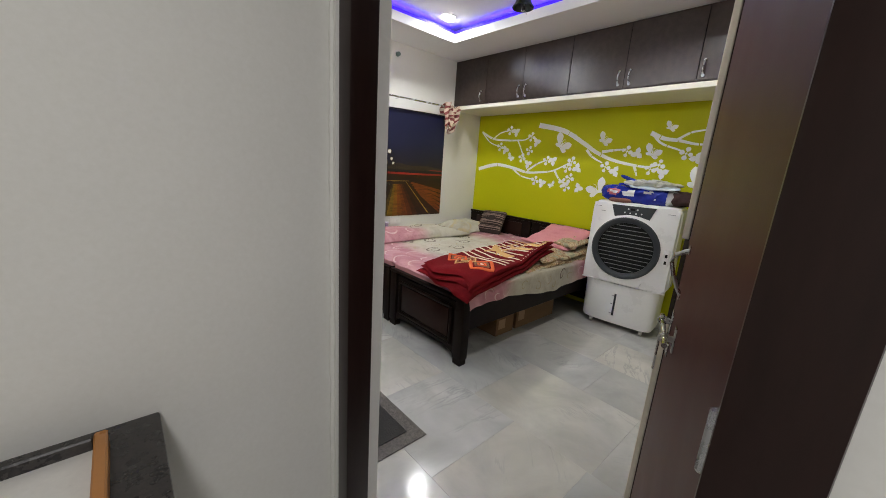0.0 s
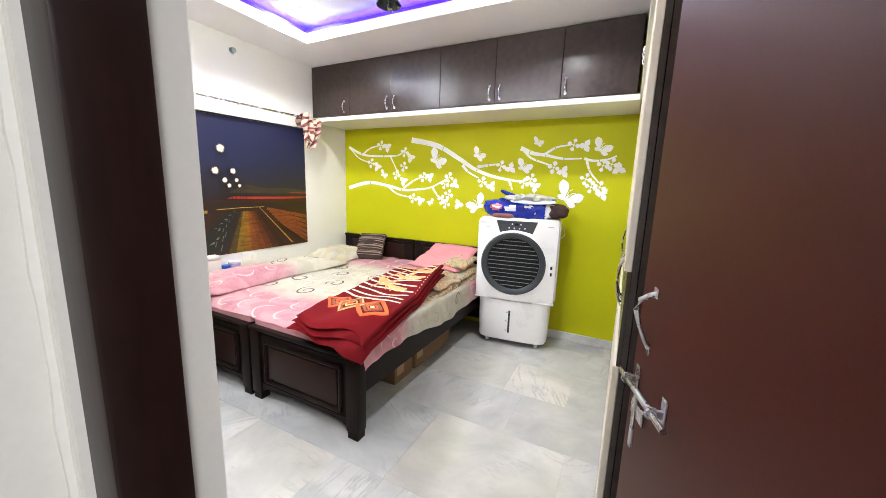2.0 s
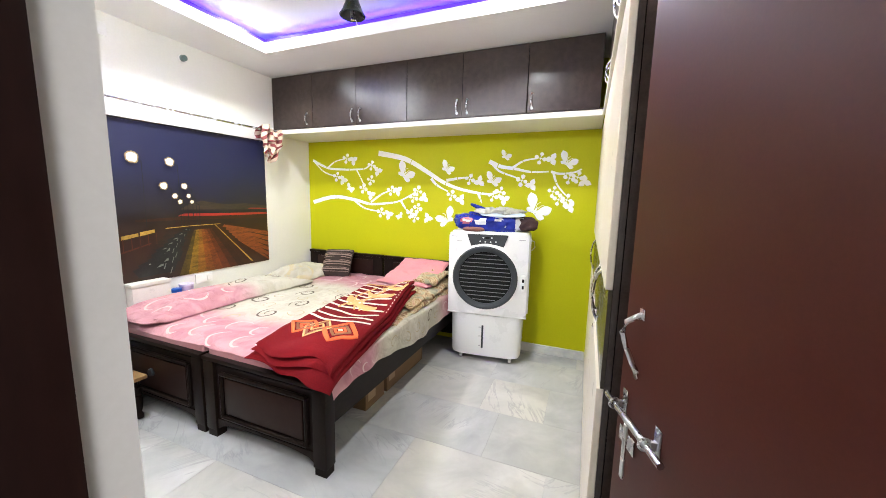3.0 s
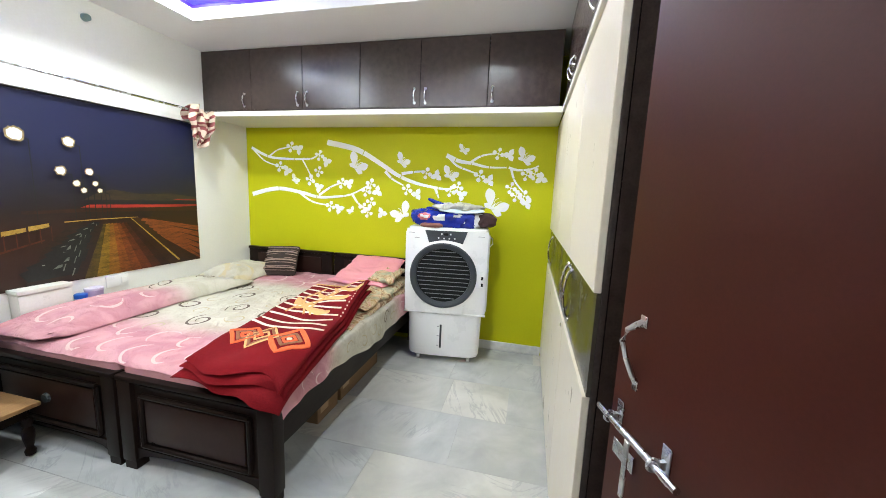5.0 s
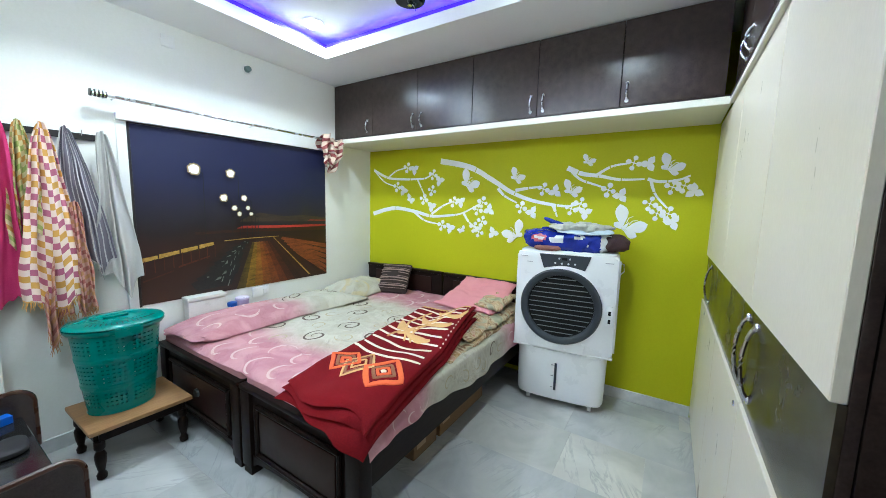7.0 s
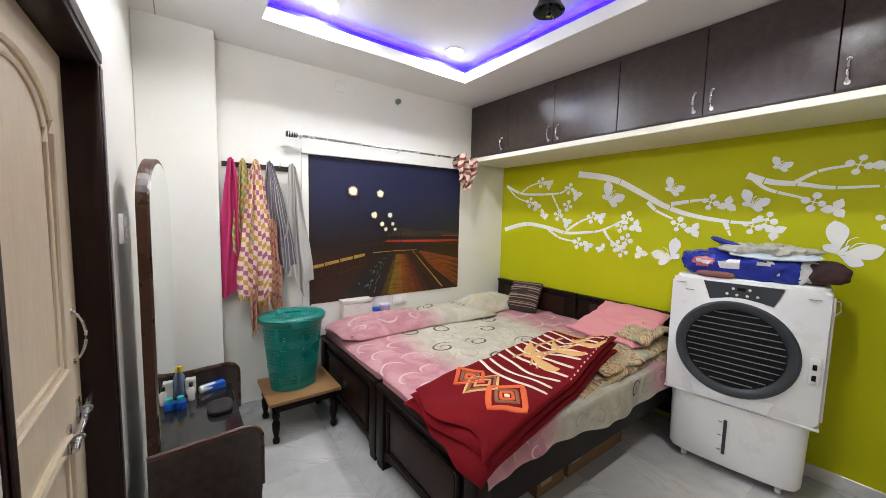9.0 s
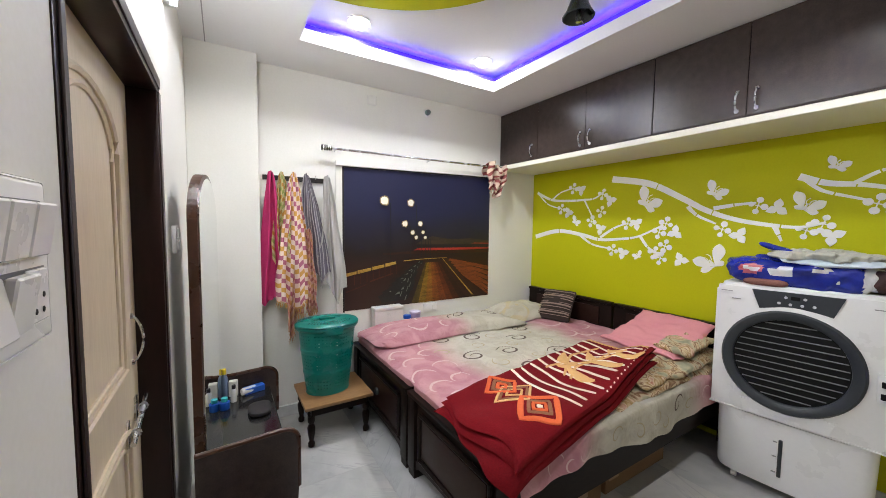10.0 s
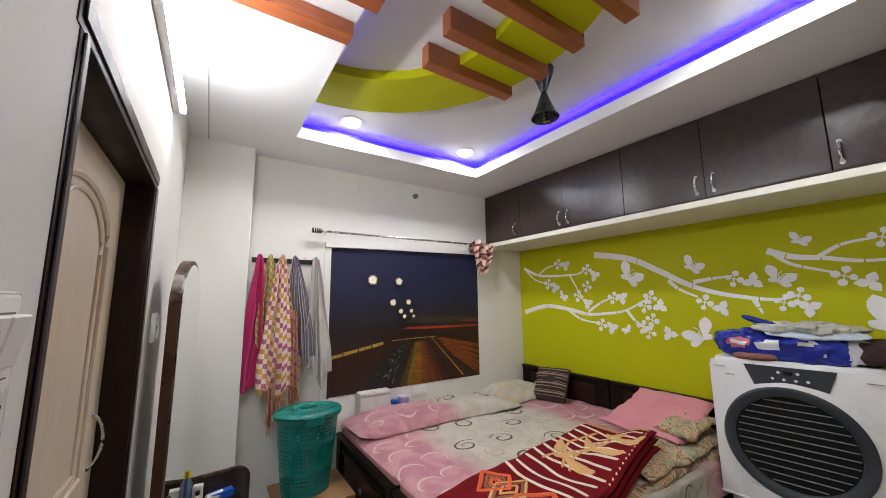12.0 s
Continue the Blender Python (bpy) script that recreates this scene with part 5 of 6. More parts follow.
def front_plate(y0, z0, half, z1, hole_y, hole_z, hole_r, x, bulge):
    """A moulded front with a round opening, gently bowed."""
    out = bmesh.new()
    n = 64
    inner, outer = [], []
    for k in range(n):
        a = math.tau * k / n
        c, s = math.cos(a), math.sin(a)
        ty = ((half + y0 - hole_y) / c) if c > 1e-6 else (((-half + y0) - hole_y) / c if c < -1e-6 else 1e9)
        tz = ((z1 - hole_z) / s) if s > 1e-6 else ((z0 - hole_z) / s if s < -1e-6 else 1e9)
        r = min(ty, tz)
        ring = []
        for f in (0.0, 0.12, 0.35, 0.7, 1.0):
            q = hole_r + (r - hole_r) * f
            yy, zz = hole_y + q * c, hole_z + q * s
            bow = bulge * (1 - (yy / half) ** 2) * (0.4 if f == 1.0 else 1) + 0.012 * (1 - f) ** 3
            ring.append(out.verts.new((x - bow, yy, zz)))
        ring.append(out.verts.new((x + 0.03, hole_y + r * c, hole_z + r * s)))
        inner.append(out.verts.new((x + 0.02, hole_y + hole_r * c, hole_z + hole_r * s)))
        outer.append(ring)
    for k in range(n):
        j = (k + 1) % n
        out.faces.new((inner[k], inner[j], outer[j][0], outer[k][0]))
        for i in range(5):
            out.faces.new((outer[k][i], outer[j][i], outer[j][i + 1], outer[k][i + 1]))
    bmesh.ops.recalc_face_normals(out, faces=out.faces)
    return out


cab = part("cabinet", box(0.028, 0.385, -D, D, 0.43, 1.125, 0.022, 3), SHELL, co_, "", True)
part("front_cover", front_plate(0, 0.432, D - 0.004, 1.128, 0.018, 0.755, 0.268, 0.012, 0.016), SHELL, cab, "", True)
part("cover_lip", box(0.004, 0.05, -D - 0.002, D + 0.002, 0.427, 0.437, 0.004, 2), SHELL, cab, "", True)
part("side_rib", box(0.06, 0.075, -D - 0.010, -D + 0.004, 0.46, 1.10, 0.003), SHELL, cab)
part("side_rib", box(0.06, 0.075, D - 0.004, D + 0.010, 0.46, 1.10, 0.003), SHELL, cab)
bm = blob(0.19, D - 0.008, 0.03, 0.3, 0.3, 40, 10)
bm.transform(pose(0.205, 0, 1.118))
part("top_cover", bm, SHELL, cab, "", True)


def tank_body():
    """A tub with a bowed front that narrows towards the floor."""
    out, rings = bmesh.new(), []
    for z, k in ((0.060, 0.80), (0.052, 0.90), (0.058, 0.955), (0.075, 0.975), (0.16, 0.983), (0.30, 0.993), (0.40, 1.0), (0.424, 1.0)):
        ring = []
        for i in range(64):
            a = math.tau * i / 64
            c, q = math.cos(a), math.sin(a)
            y = math.copysign(abs(q) ** 0.28, q) * (D - 0.028) * (k if z > 0.07 else k * 0.99)
            x = 0.195 + math.copysign(abs(c) ** 0.28, c) * 0.172 * k
            if c < 0:
                x -= 0.020 * (1 - (y / D) ** 2)
            ring.append(out.verts.new((x, y, z)))
        rings.append(ring)
    for r, q in zip(rings, rings[1:]):
        for i in range(64):
            out.faces.new((r[i], r[(i + 1) % 64], q[(i + 1) % 64], q[i]))
    out.faces.new(rings[0][::-1])
    out.faces.new(rings[-1])
    return out


part("tank", tank_body(), SHELL, co_, "white water tank with a level window", True)
part("level_window", box(-0.002, 0.010, 0.012, 0.028, 0.13, 0.335, 0.003), CHAR, co_, "dark water level window")
for z in (0.15, 0.235, 0.315):
    part("level_mark", box(-0.001, 0.006, 0.034, 0.050, z, z + 0.004), GREY, co_)
bm = slab([(-0.165, 0.44), (0.155, 0.44), (0.175, 0.51), (-0.185, 0.51)], 0, 0.012)
bm.transform(Matrix(((0, 0, -1, 0.0), (1, 0, 0, 0.02), (0, 1, 0, 0), (0, 0, 0, 1))))
bmesh.ops.recalc_face_normals(bm, faces=bm.faces)
part("lower_flap", bm, SHELL, cab)

gr = part("grille_ring", lathe([(0.267, 0.0), (0.272, 0.012), (0.262, 0.026), (0.245, 0.027), (0.222, 0.012), (0.216, -0.02)], 64, caps=False), CHAR, co_, "charcoal grille ring", True)
gr.data.transform(Matrix(((0, 0, -1, 0.0), (1, 0, 0, 0.018), (0, 1, 0, 0.755), (0, 0, 0, 1))))
bm = lathe([(0.0, -0.045), (0.268, -0.045), (0.268, -0.0)], 48)
bm.transform(Matrix(((0, 0, -1, 0.0), (1, 0, 0, 0.018), (0, 1, 0, 0.755), (0, 0, 0, 1))))
part("grille_back", bm, BLACK, gr, "black honeycomb pad behind the louvres")
LOUV = surface("dark_grey_louvre_plastic", (0.13, 0.135, 0.14), (0.18, 0.185, 0.19), 0.35, 6, 80, 0.02)
for k in range(12):
    z = 0.755 - 0.1925 + 0.035 * k
    h = math.sqrt(max(0.2155 ** 2 - (z - 0.755) ** 2, 0.0001))
    bm = box(-0.013, 0.013, -h, h, -0.0036, 0.0036, 0.0015)
    bm.transform(pose(0.012, 0.018, z, 0, 12, 0))
    part("louvre", bm, LOUV, gr)
for y in (-0.07, 0.018, 0.11):
    h = math.sqrt(0.213 ** 2 - (y - 0.018) ** 2)
    part("vane", box(0.030, 0.036, y - 0.002, y + 0.002, 0.755 - h, 0.755 + h), CHAR, gr)
edge = [(0.17, 1.122), (-0.17, 1.122)] + [(-0.135 + 0.27 * i / 12, 1.022 + 0.022 * math.sin(math.pi * i / 12)) for i in range(13)]
bm = slab(edge[::-1], 0, 0.010)
bm.transform(Matrix(((0, 0, -1, 0.0), (1, 0, 0, 0.005), (0, 1, 0, 0), (0, 0, 0, 1))))
bmesh.ops.recalc_face_normals(bm, faces=bm.faces)
cp = part("control_panel", bm, CHAR, co_, "dark grey touch control panel")
for y, z in ((0.04, 1.095), (-0.03, 1.095), (0.065, 1.063), (0.022, 1.061), (-0.021, 1.061), (-0.064, 1.063)):
    part("button", lathe_at(bmesh.new(), (-0.010, y, z), (-1, 0, 0), 0.007, 0.002), surface("pale_button_print", (0.55, 0.56, 0.57), (0.65, 0.66, 0.67), 0.4) if "pale_button_print" not in bpy.data.materials else bpy.data.materials["pale_button_print"], cp)
part("display", box(-0.0125, -0.0105, -0.012, 0.022, 1.085, 1.104, 0.0005), BLACK, cp)
sw = part("switch_box", box(-0.012, 0.02, -0.318, -0.278, 0.665, 0.80, 0.005, 2), SHELL, co_, "", True)
for z in (0.70, 0.755):
    part("rocker", box(-0.018, -0.011, -0.306, -0.290, z - 0.014, z + 0.014, 0.002), BLACK, sw, "black rocker switch")
for y0, y1, z in ((0.26, 0.31, 1.095), (0.22, 0.26, 1.055), (-0.30, -0.25, 1.085)):
    part("print_bar", box(-0.0012, 0.004, y0, y1, z, z + 0.004), GREY, cab, "small grey printed mark")
for x in (0.075, 0.33):
    for y in (-0.215, 0.215):
        c = part("caster", tube([(x, y - 0.012, 0.022), (x, y + 0.012, 0.022)], 0.022, 16), SHELL, co_, "white caster wheel", True)
        part("caster_fork", box(x - 0.014, x + 0.014, y - 0.017, y + 0.017, 0.032, 0.060, 0.004), SHELL, c)
part("cable", tube([(0.30, -D - 0.004, 1.06), (0.31, -D - 0.03, 1.05), (0.31, -D - 0.035, 1.0), (0.30, -D - 0.01, 0.97)], 0.004, 6), SHELL, co_, "white coiled mains lead", True)

# packets and cloth lying on the cooler
NAVY = surface("glossy_blue_plastic_film", (0.006, 0.014, 0.20), (0.012, 0.030, 0.34), 0.2, 7, 40, 0.25)
FILMW = surface("white_printed_film", (0.62, 0.64, 0.68), (0.76, 0.77, 0.80), 0.3, 8, 60, 0.2)
ROSE = surface("pink_red_printed_film", (0.42, 0.07, 0.10), (0.55, 0.16, 0.18), 0.3, 8, 60, 0.1)
pk = thing("plastic_packet", (3.44, 1.92, 1.195), "crumpled glossy blue plastic packet lying on the cooler", "packet", turn=6.5)
bm = blob(0.13, 0.31, 0.078, 0.6, 0.5, 128, 40, 0.034, 9.0, 2.0, crumple=0.7)
bm.transform(pose(-0.01, 0.0, 0.072, 0, -8, 0))
for f in bm.faces:
    c = f.calc_center_median()
    wob = 0.012 * noise.noise(c * 30)
    if c.x < 0.0:
        for cy_, cz_, ry_, rz_, mi in ((0.17, 0.085, 0.060, 0.030, 2), (0.17, 0.085, 0.040, 0.013, 1), (0.02, 0.085, 0.040, 0.028, 1), (-0.10, 0.10, 0.050, 0.012, 1), (0.085, 0.07, 0.022, 0.020, 1), (-0.15, 0.055, 0.060, 0.008, 1)):
            if ((c.y - cy_ + wob) / ry_) ** 2 + ((c.z - cz_ + wob) / rz_) ** 2 < 1:
                f.material_index = mi
    if c.y < -0.25:
        f.material_index = 1
part("film", bm, [NAVY, FILMW, ROSE], pk, "", True)
bm = blob(0.05, 0.05, 0.055, 0.8, 0.8, 24, 12, 0.012, 14, 3)
bm.transform(pose(-0.04, -0.29, 0.06))
part("white_end", bm, FILMW, pk, "white torn end", True)
bg = thing("plastic_bag", (3.45, 1.83, 1.345), "crumpled pale translucent bag on the blue packet", "plastic bag", turn=6.5)
bm = blob(0.13, 0.22, 0.034, 0.8, 0.8, 110, 36, 0.045, 11.0, 7.0, crumple=0.8)
bm.transform(pose(0, 0, 0.012, 0, 4, 0))
part("film", bm, surface("pale_crumpled_film", (0.36, 0.37, 0.34), (0.56, 0.54, 0.46), 0.4, 10, 40, 0.6), bg, "", True)
bm = blob(0.05, 0.19, 0.012, 0.8, 0.8, 60, 14, 0.016, 12.0, 3.0, crumple=0.6)
bm.transform(pose(-0.10, -0.05, -0.005, 0, -22, 4))
part("pale_strip", bm, surface("pale_blue_film", (0.42, 0.52, 0.60), (0.56, 0.64, 0.70), 0.35, 10, 40, 0.4), bg, "pale blue twisted strip", True)
bm = blob(0.04, 0.10, 0.018, 0.8, 0.8, 32, 12, 0.016, 16.0, 9.0)
bm.transform(pose(-0.02, 0.16, 0.045, 20, 0, 10))
part("blue_corner", bm, NAVY, bg, "twisted blue corner", True)
cl = part("cloth", blob(0.12, 0.13, 0.055, 0.7, 0.8, 72, 28, 0.03, 9.0, 12.0, crumple=0.6), fabric("dark_grey_red_cloth", (0.035, 0.026, 0.028), (0.085, 0.045, 0.045)), None, "", True)
cl.location = (3.49, 1.63, 1.258)
tagged(cl, "bunched dark grey cloth at the cooler's edge", "cloth")
cl2 = part("cloth", blob(0.06, 0.10, 0.022, 0.7, 0.8, 32, 12, 0.012, 12.0, 2.0), fabric("rose_brown_cloth", (0.16, 0.07, 0.06), (0.30, 0.14, 0.12)), None, "", True)
cl2.location = (3.33, 2.02, 1.207)
tagged(cl2, "small rose-brown cloth under the blue packet", "cloth")

# ---- towels on the hook rail ----
rail = thing("hook_rail", (0.96, YN - 0.016, 1.842), "black wooden hook rail on the wall", "hook rail")
part("bar", box(0, 0.49, 0.0, 0.014, -0.018, 0.018, 0.003), WOODBLACK, rail)
for k in range(6):
    x = 0.035 + 0.083 * k
    part("hook", tube([(x, 0.0, 0.008), (x, -0.022, 0.006), (x, -0.034, 0.014), (x, -0.036, 0.034)], 0.003, 6), STEEL, rail)


def towel(x, z, spread, length, fall, material, label, depth, seed, skew=0.0, ragged=0.0, kind="towel"):
    """A cloth hung by its middle on one hook: pleats open towards the bottom."""
    def f(u, v):
        w = 0.030 + (spread - 0.030) * min(1.0, (v * 1.25)) ** 0.75
        a = (u - 0.5)
        ph = 1.4 * noise.noise(Vector((u * 4, v * 1.3, seed)))
        xx = x + a * w + skew * v + 0.010 * noise.noise(Vector((u * 3, v * 4, seed + 3)))
        pleat = math.sin(a * 11 + ph * 3 + seed) * (0.014 + 0.016 * v) + math.sin(a * 23 + seed * 2 + 4 * ph) * 0.006
        yy = 4.155 - depth - 0.012 + pleat
        drop = length + (fall - length) * max(0.0, 1 - abs(a + 0.3 * math.sin(seed)) * 2.6) + 0.03 * noise.noise(Vector((u * 6, 0, seed)))
        zz = z + 0.022 - 0.02 * (1 - v) * abs(a) * 2 - drop * v
        return (xx, min(yy, 4.195), zz)
    b = sheet(f, 60, 54, 0.004, size=(spread * 1.05, length))
    ob = thing(kind, (0, 0, 0), label, kind, "towels on the hook rail")
    part("cloth", b, material, ob, "", True)
    if ragged:
        rnd = random.Random(int(seed * 10))
        bm = bmesh.new()
        for k in range(40):
            p = Vector(f((k + 0.5) / 40, 1.0))
            q = p + Vector((rnd.uniform(-0.012, 0.012), rnd.uniform(-0.006, 0.006), -ragged * rnd.uniform(0.6, 1.1)))
            tube([p, (p + q) / 2 + Vector((rnd.uniform(-0.004, 0.004), 0, 0)), q], [0.002, 0.002, 0.001], 4, bm)
        part("fringe", bm, material, ob)
    return ob


towel(1.005, 1.86, 0.17, 0.92, 0.98, fabric("magenta_terry", (0.46, 0.03, 0.13), (0.58, 0.06, 0.19)), "plain magenta pink towel hung on a hook", 0.03, 1.0, -0.01)
towel(1.080, 1.86, 0.15, 0.60, 0.72, checked("yellow_green_check_weave", (0.55, 0.48, 0.24), (0.30, 0.36, 0.10), (0.48, 0.25, 0.05), 40), "yellow and green checked thin towel on a hook", 0.012, 2.3, 0.0)
towel(1.155, 1.86, 0.25, 0.94, 1.02, checked("mauve_orange_check_weave", (0.80, 0.63, 0.54), (0.42, 0.12, 0.19), (0.62, 0.33, 0.07), 30), "pale pink towel with mauve and orange checks", 0.055, 3.1, -0.005, 0.05)
towel(1.245, 1.86, 0.22, 0.70, 0.84, striped("grey_white_striped_weave", (0.17, 0.15, 0.18), (0.50, 0.48, 0.48), 45, 0.22), "dark grey towel with fine white stripes", 0.035, 4.2, 0.06, 0.03)
towel(1.400, 1.86, 0.19, 0.86, 1.02, fabric("pale_grey_cotton", (0.46, 0.44, 0.42), (0.56, 0.54, 0.51)), "pale grey thin cotton towel on a hook", 0.02, 5.7, 0.05)

ROSET = checked("faded_rose_check_weave", (0.56, 0.30, 0.24), (0.36, 0.12, 0.10), (0.50, 0.26, 0.12), 44)
towel(1.175, 1.40, 0.11, 0.60, 0.78, ROSET, "tattered rose checked cloth hanging below the towels", 0.040, 7.4, -0.02, 0.05, "cloth")
towel(1.250, 1.45, 0.09, 0.62, 0.66, ROSET, "tattered rose checked cloth hanging below the towels", 0.070, 8.9, 0.02, 0.04, "cloth")

# rag knotted over the rod's end
rag = thing("rag", (0, 0, 0), "maroon and cream striped rag draped over the curtain rod", "rag")
RAGM = striped("maroon_cream_striped_cloth", (0.60, 0.46, 0.36), (0.22, 0.05, 0.05), 6, 0.45, True)


def rag_surface(u, v):
    a = u - 0.5
    s = v * 0.50 - 0.12
    bunch = 0.04 * noise.noise(Vector((u * 5, v * 5, 2))) + 0.02 * noise.noise(Vector((u * 11, v * 9, 7)))
    x = 3.10 + a * (0.26 - 0.14 * v * v) + bunch - 0.05 * v
    fold = 0.030 * math.sin(u * 15 + 5 * v) + 0.015 * math.sin(u * 29 - 6 * v)
    if s < 0:
        return (x, min(4.155 + abs(fold) * 0.5, 4.19), 2.118 + s * 0.8 + bunch * 0.6)
    return (x, 4.085 + fold, 2.125 - s * 0.78 + 0.03 * math.sin(u * 7) + bunch)


part("cloth", sheet(rag_surface, 36, 24, 0.005), RAGM, rag, "", True)

# ---- stool and laundry basket ----
STOOLTOP = surface("worn_brown_plank", (0.20, 0.10, 0.035), (0.36, 0.20, 0.085), 0.5, 5, 40, 0.1, stretch=(0.4, 3, 1))
st = thing("wooden_stool", (1.37, 3.88, 0), "low wooden stool with worn top and turned legs", "stool")
part("seat", box(-0.235, 0.235, -0.22, 0.22, 0.268, 0.292, 0.006, 2), STOOLTOP, st, "worn brown plank top", True)
for x0, x1, y0, y1 in ((-0.19, 0.19, -0.195, -0.175), (-0.19, 0.19, 0.175, 0.195), (-0.21, -0.19, -0.175, 0.175), (0.19, 0.21, -0.175, 0.175)):
    part("apron", box(x0, x1, y0, y1, 0.215, 0.267, 0.002), DARKWOOD, st)
for x in (-0.19, 0.19):
    for y in (-0.18, 0.18):
        part("leg", lathe([(0.010, 0.0), (0.021, 0.008), (0.023, 0.03), (0.014, 0.048), (0.017, 0.06), (0.024, 0.10), (0.026, 0.14), (0.016, 0.165), (0.024, 0.18), (0.024, 0.214)], 16, (x, y, 0)), DARKWOOD, st, "turned dark leg", True)

TEAL = surface("teal_plastic", (0.003, 0.16, 0.135), (0.006, 0.21, 0.175), 0.3, 5, 60, 0.02)
bk_ = thing("laundry_basket", (1.34, 3.90, 0.2925), "teal plastic lidded laundry basket on the stool", "laundry basket")
SQ = (1.0, 0.82)


def basket_body():
    out = bmesh.new()
    sides, rows = 96, 60
    H = 0.475
    prof = lambda z: 0.150 + 0.050 * (z / H) ** 0.9
    V = {}
    for skin in (0, 1):
        for j in range(rows + 1):
            z = H * j / rows
            r = prof(z) - 0.0035 * skin
            if j % 20 in (0, 1, 19) and not skin:
                r += 0.003
            for i in range(sides):
                a = math.tau * i / sides
                V[skin, j, i] = out.verts.new((r * SQ[0] * math.cos(a), r * SQ[1] * math.sin(a), z + 0.002))
    for j in range(rows):
        for i in range(sides):
            k = (i + 1) % sides
            hole = (j % 20) in range(4, 17) and j % 3 == 0 and (i % 12) not in (0, 11) and i % 2 == 0
            if hole:
                ring = ((j, i), (j, k), (j + 1, k), (j + 1, i))
                for (j0, i0), (j1, i1) in zip(ring, ring[1:] + ring[:1]):
                    out.faces.new((V[0, j1, i1], V[0, j0, i0], V[1, j0, i0], V[1, j1, i1]))
                continue
            out.faces.new((V[0, j, i], V[0, j, k], V[0, j + 1, k], V[0, j + 1, i]))
            out.faces.new((V[1, j + 1, i], V[1, j + 1, k], V[1, j, k], V[1, j, i]))
    out.faces.new([V[0, 0, i] for i in range(sides)][::-1])
    return out


part("basket", basket_body(), TEAL, bk_, "perforated tapered body")
part("rim", lathe([(0.199, 0.462), (0.212, 0.466), (0.222, 0.480), (0.222, 0.492), (0.205, 0.495), (0.196, 0.480)], 64, squash=SQ, caps=False), TEAL, bk_, "", True)
lid = part("lid", lathe([(0.218, 0.496), (0.224, 0.500), (0.214, 0.512), (0.165, 0.524), (0.120, 0.530), (0.098, 0.530), (0.088, 0.522), (0.082, 0.521), (0.0, 0.521)], 64, squash=SQ), TEAL, bk_, "teal lid with a sunken grip", True)
part("lid_grip", box(-0.055, 0.055, -0.012, 0.012, 0.5215, 0.534, 0.005, 2), TEAL, lid, "", True)
for k in range(16):
    a = math.radians(215 + 110 * k / 15)
    for r in (0.150, 0.175):
        bm = box(-0.010, 0.010, -0.0028, 0.0028, -0.0006, 0.0016)
        zz = 0.524 if r < 0.16 else 0.5205
        bm.transform(Matrix.Translation((r * SQ[0] * math.cos(a), r * SQ[1] * math.sin(a), zz)) @ pose(0, 0, 0, 0, 0, math.degrees(a)) @ pose(0, 0, 0, 0, 14, 0))
        part("lid_slot", bm, BLACK, lid, "dark vent slot")
for s in (1,):
    bm = slab([(-0.06, -0.20), (0.06, -0.20), (0.05, -0.178), (-0.05, -0.178)], 0.455, 0.499)
    part("lid_lip", bm, TEAL, lid)

# ---- dressing table with arched mirror ----
RED = surface("red_brown_edge_wood", (0.026, 0.011, 0.007), (0.070, 0.025, 0.012), 0.3, 4, 60, 0.04, stretch=(1, 0.4, 1))
GLASSTOP = surface("black_gloss_table_top", (0.010, 0.010, 0.011), (0.020, 0.019, 0.019), 0.10, 3, 60, 0.0)
dt = thing("dressing_table", (0.588, 2.90, 0), "dark wooden dressing table with arched mirror and black top", "dressing table")
DW, DD = 0.77, 0.385


def end_panel(y, h):
    r = 0.06
    prof = [(0.0, 0.0), (DD - 0.03, 0.0), (DD - 0.005, h * 0.55)]
    prof += [(DD - 0.005 - r + r * math.cos(a), h - r + r * math.sin(a)) for a in np.linspace(0, math.pi / 2, 9)]
    prof += [(0.0, h - 0.015)]
    bm = slab(prof, y, y + 0.022)
    bm.transform(Matrix(((1, 0, 0, 0), (0, 0, 1, 0), (0, 1, 0, 0), (0, 0, 0, 1))))
    bmesh.ops.recalc_face_normals(bm, faces=bm.faces)
    e = part("end_panel", bm, WENGE, dt, "", True)
    pts = [(a, y + 0.011, b + 0.002) for a, b in prof[2:]]
    part("edging", tube(pts, 0.0125, 8), RED, e, "rounded red-brown edge", True)


end_panel(0.0, 0.60)
end_panel(DW - 0.022, 0.615)
part("table_top", box(0.0, DD - 0.045, 0.023, DW - 0.023, 0.485, 0.505, 0.003), GLASSTOP, dt, "glossy black top")
part("back_panel", box(0.0, 0.016, 0.023, DW - 0.023, 0.02, 0.484), WENGE, dt)
dr = part("drawer_front", box(DD - 0.075, DD - 0.057, 0.025, DW - 0.025, 0.33, 0.483, 0.003), WENGE, dt)
part("knob", lathe_at(bmesh.new(), (DD - 0.057, DW / 2, 0.41), (1, 0, 0), 0.013, 0.02), STEEL, dr)
part("lower_shelf", box(0.017, DD - 0.08, 0.023, DW - 0.023, 0.09, 0.108), WENGE, dt)


def arch_outline(w, h, inset=0.0, n=24):
    r = w / 2 - inset
    pts = [(-r, inset), (r, inset)]
    pts += [(r * math.cos(a), h - w / 2 + (w / 2 - inset) * math.sin(a) * 0.8) for a in np.linspace(0, math.pi, n)]
    return pts


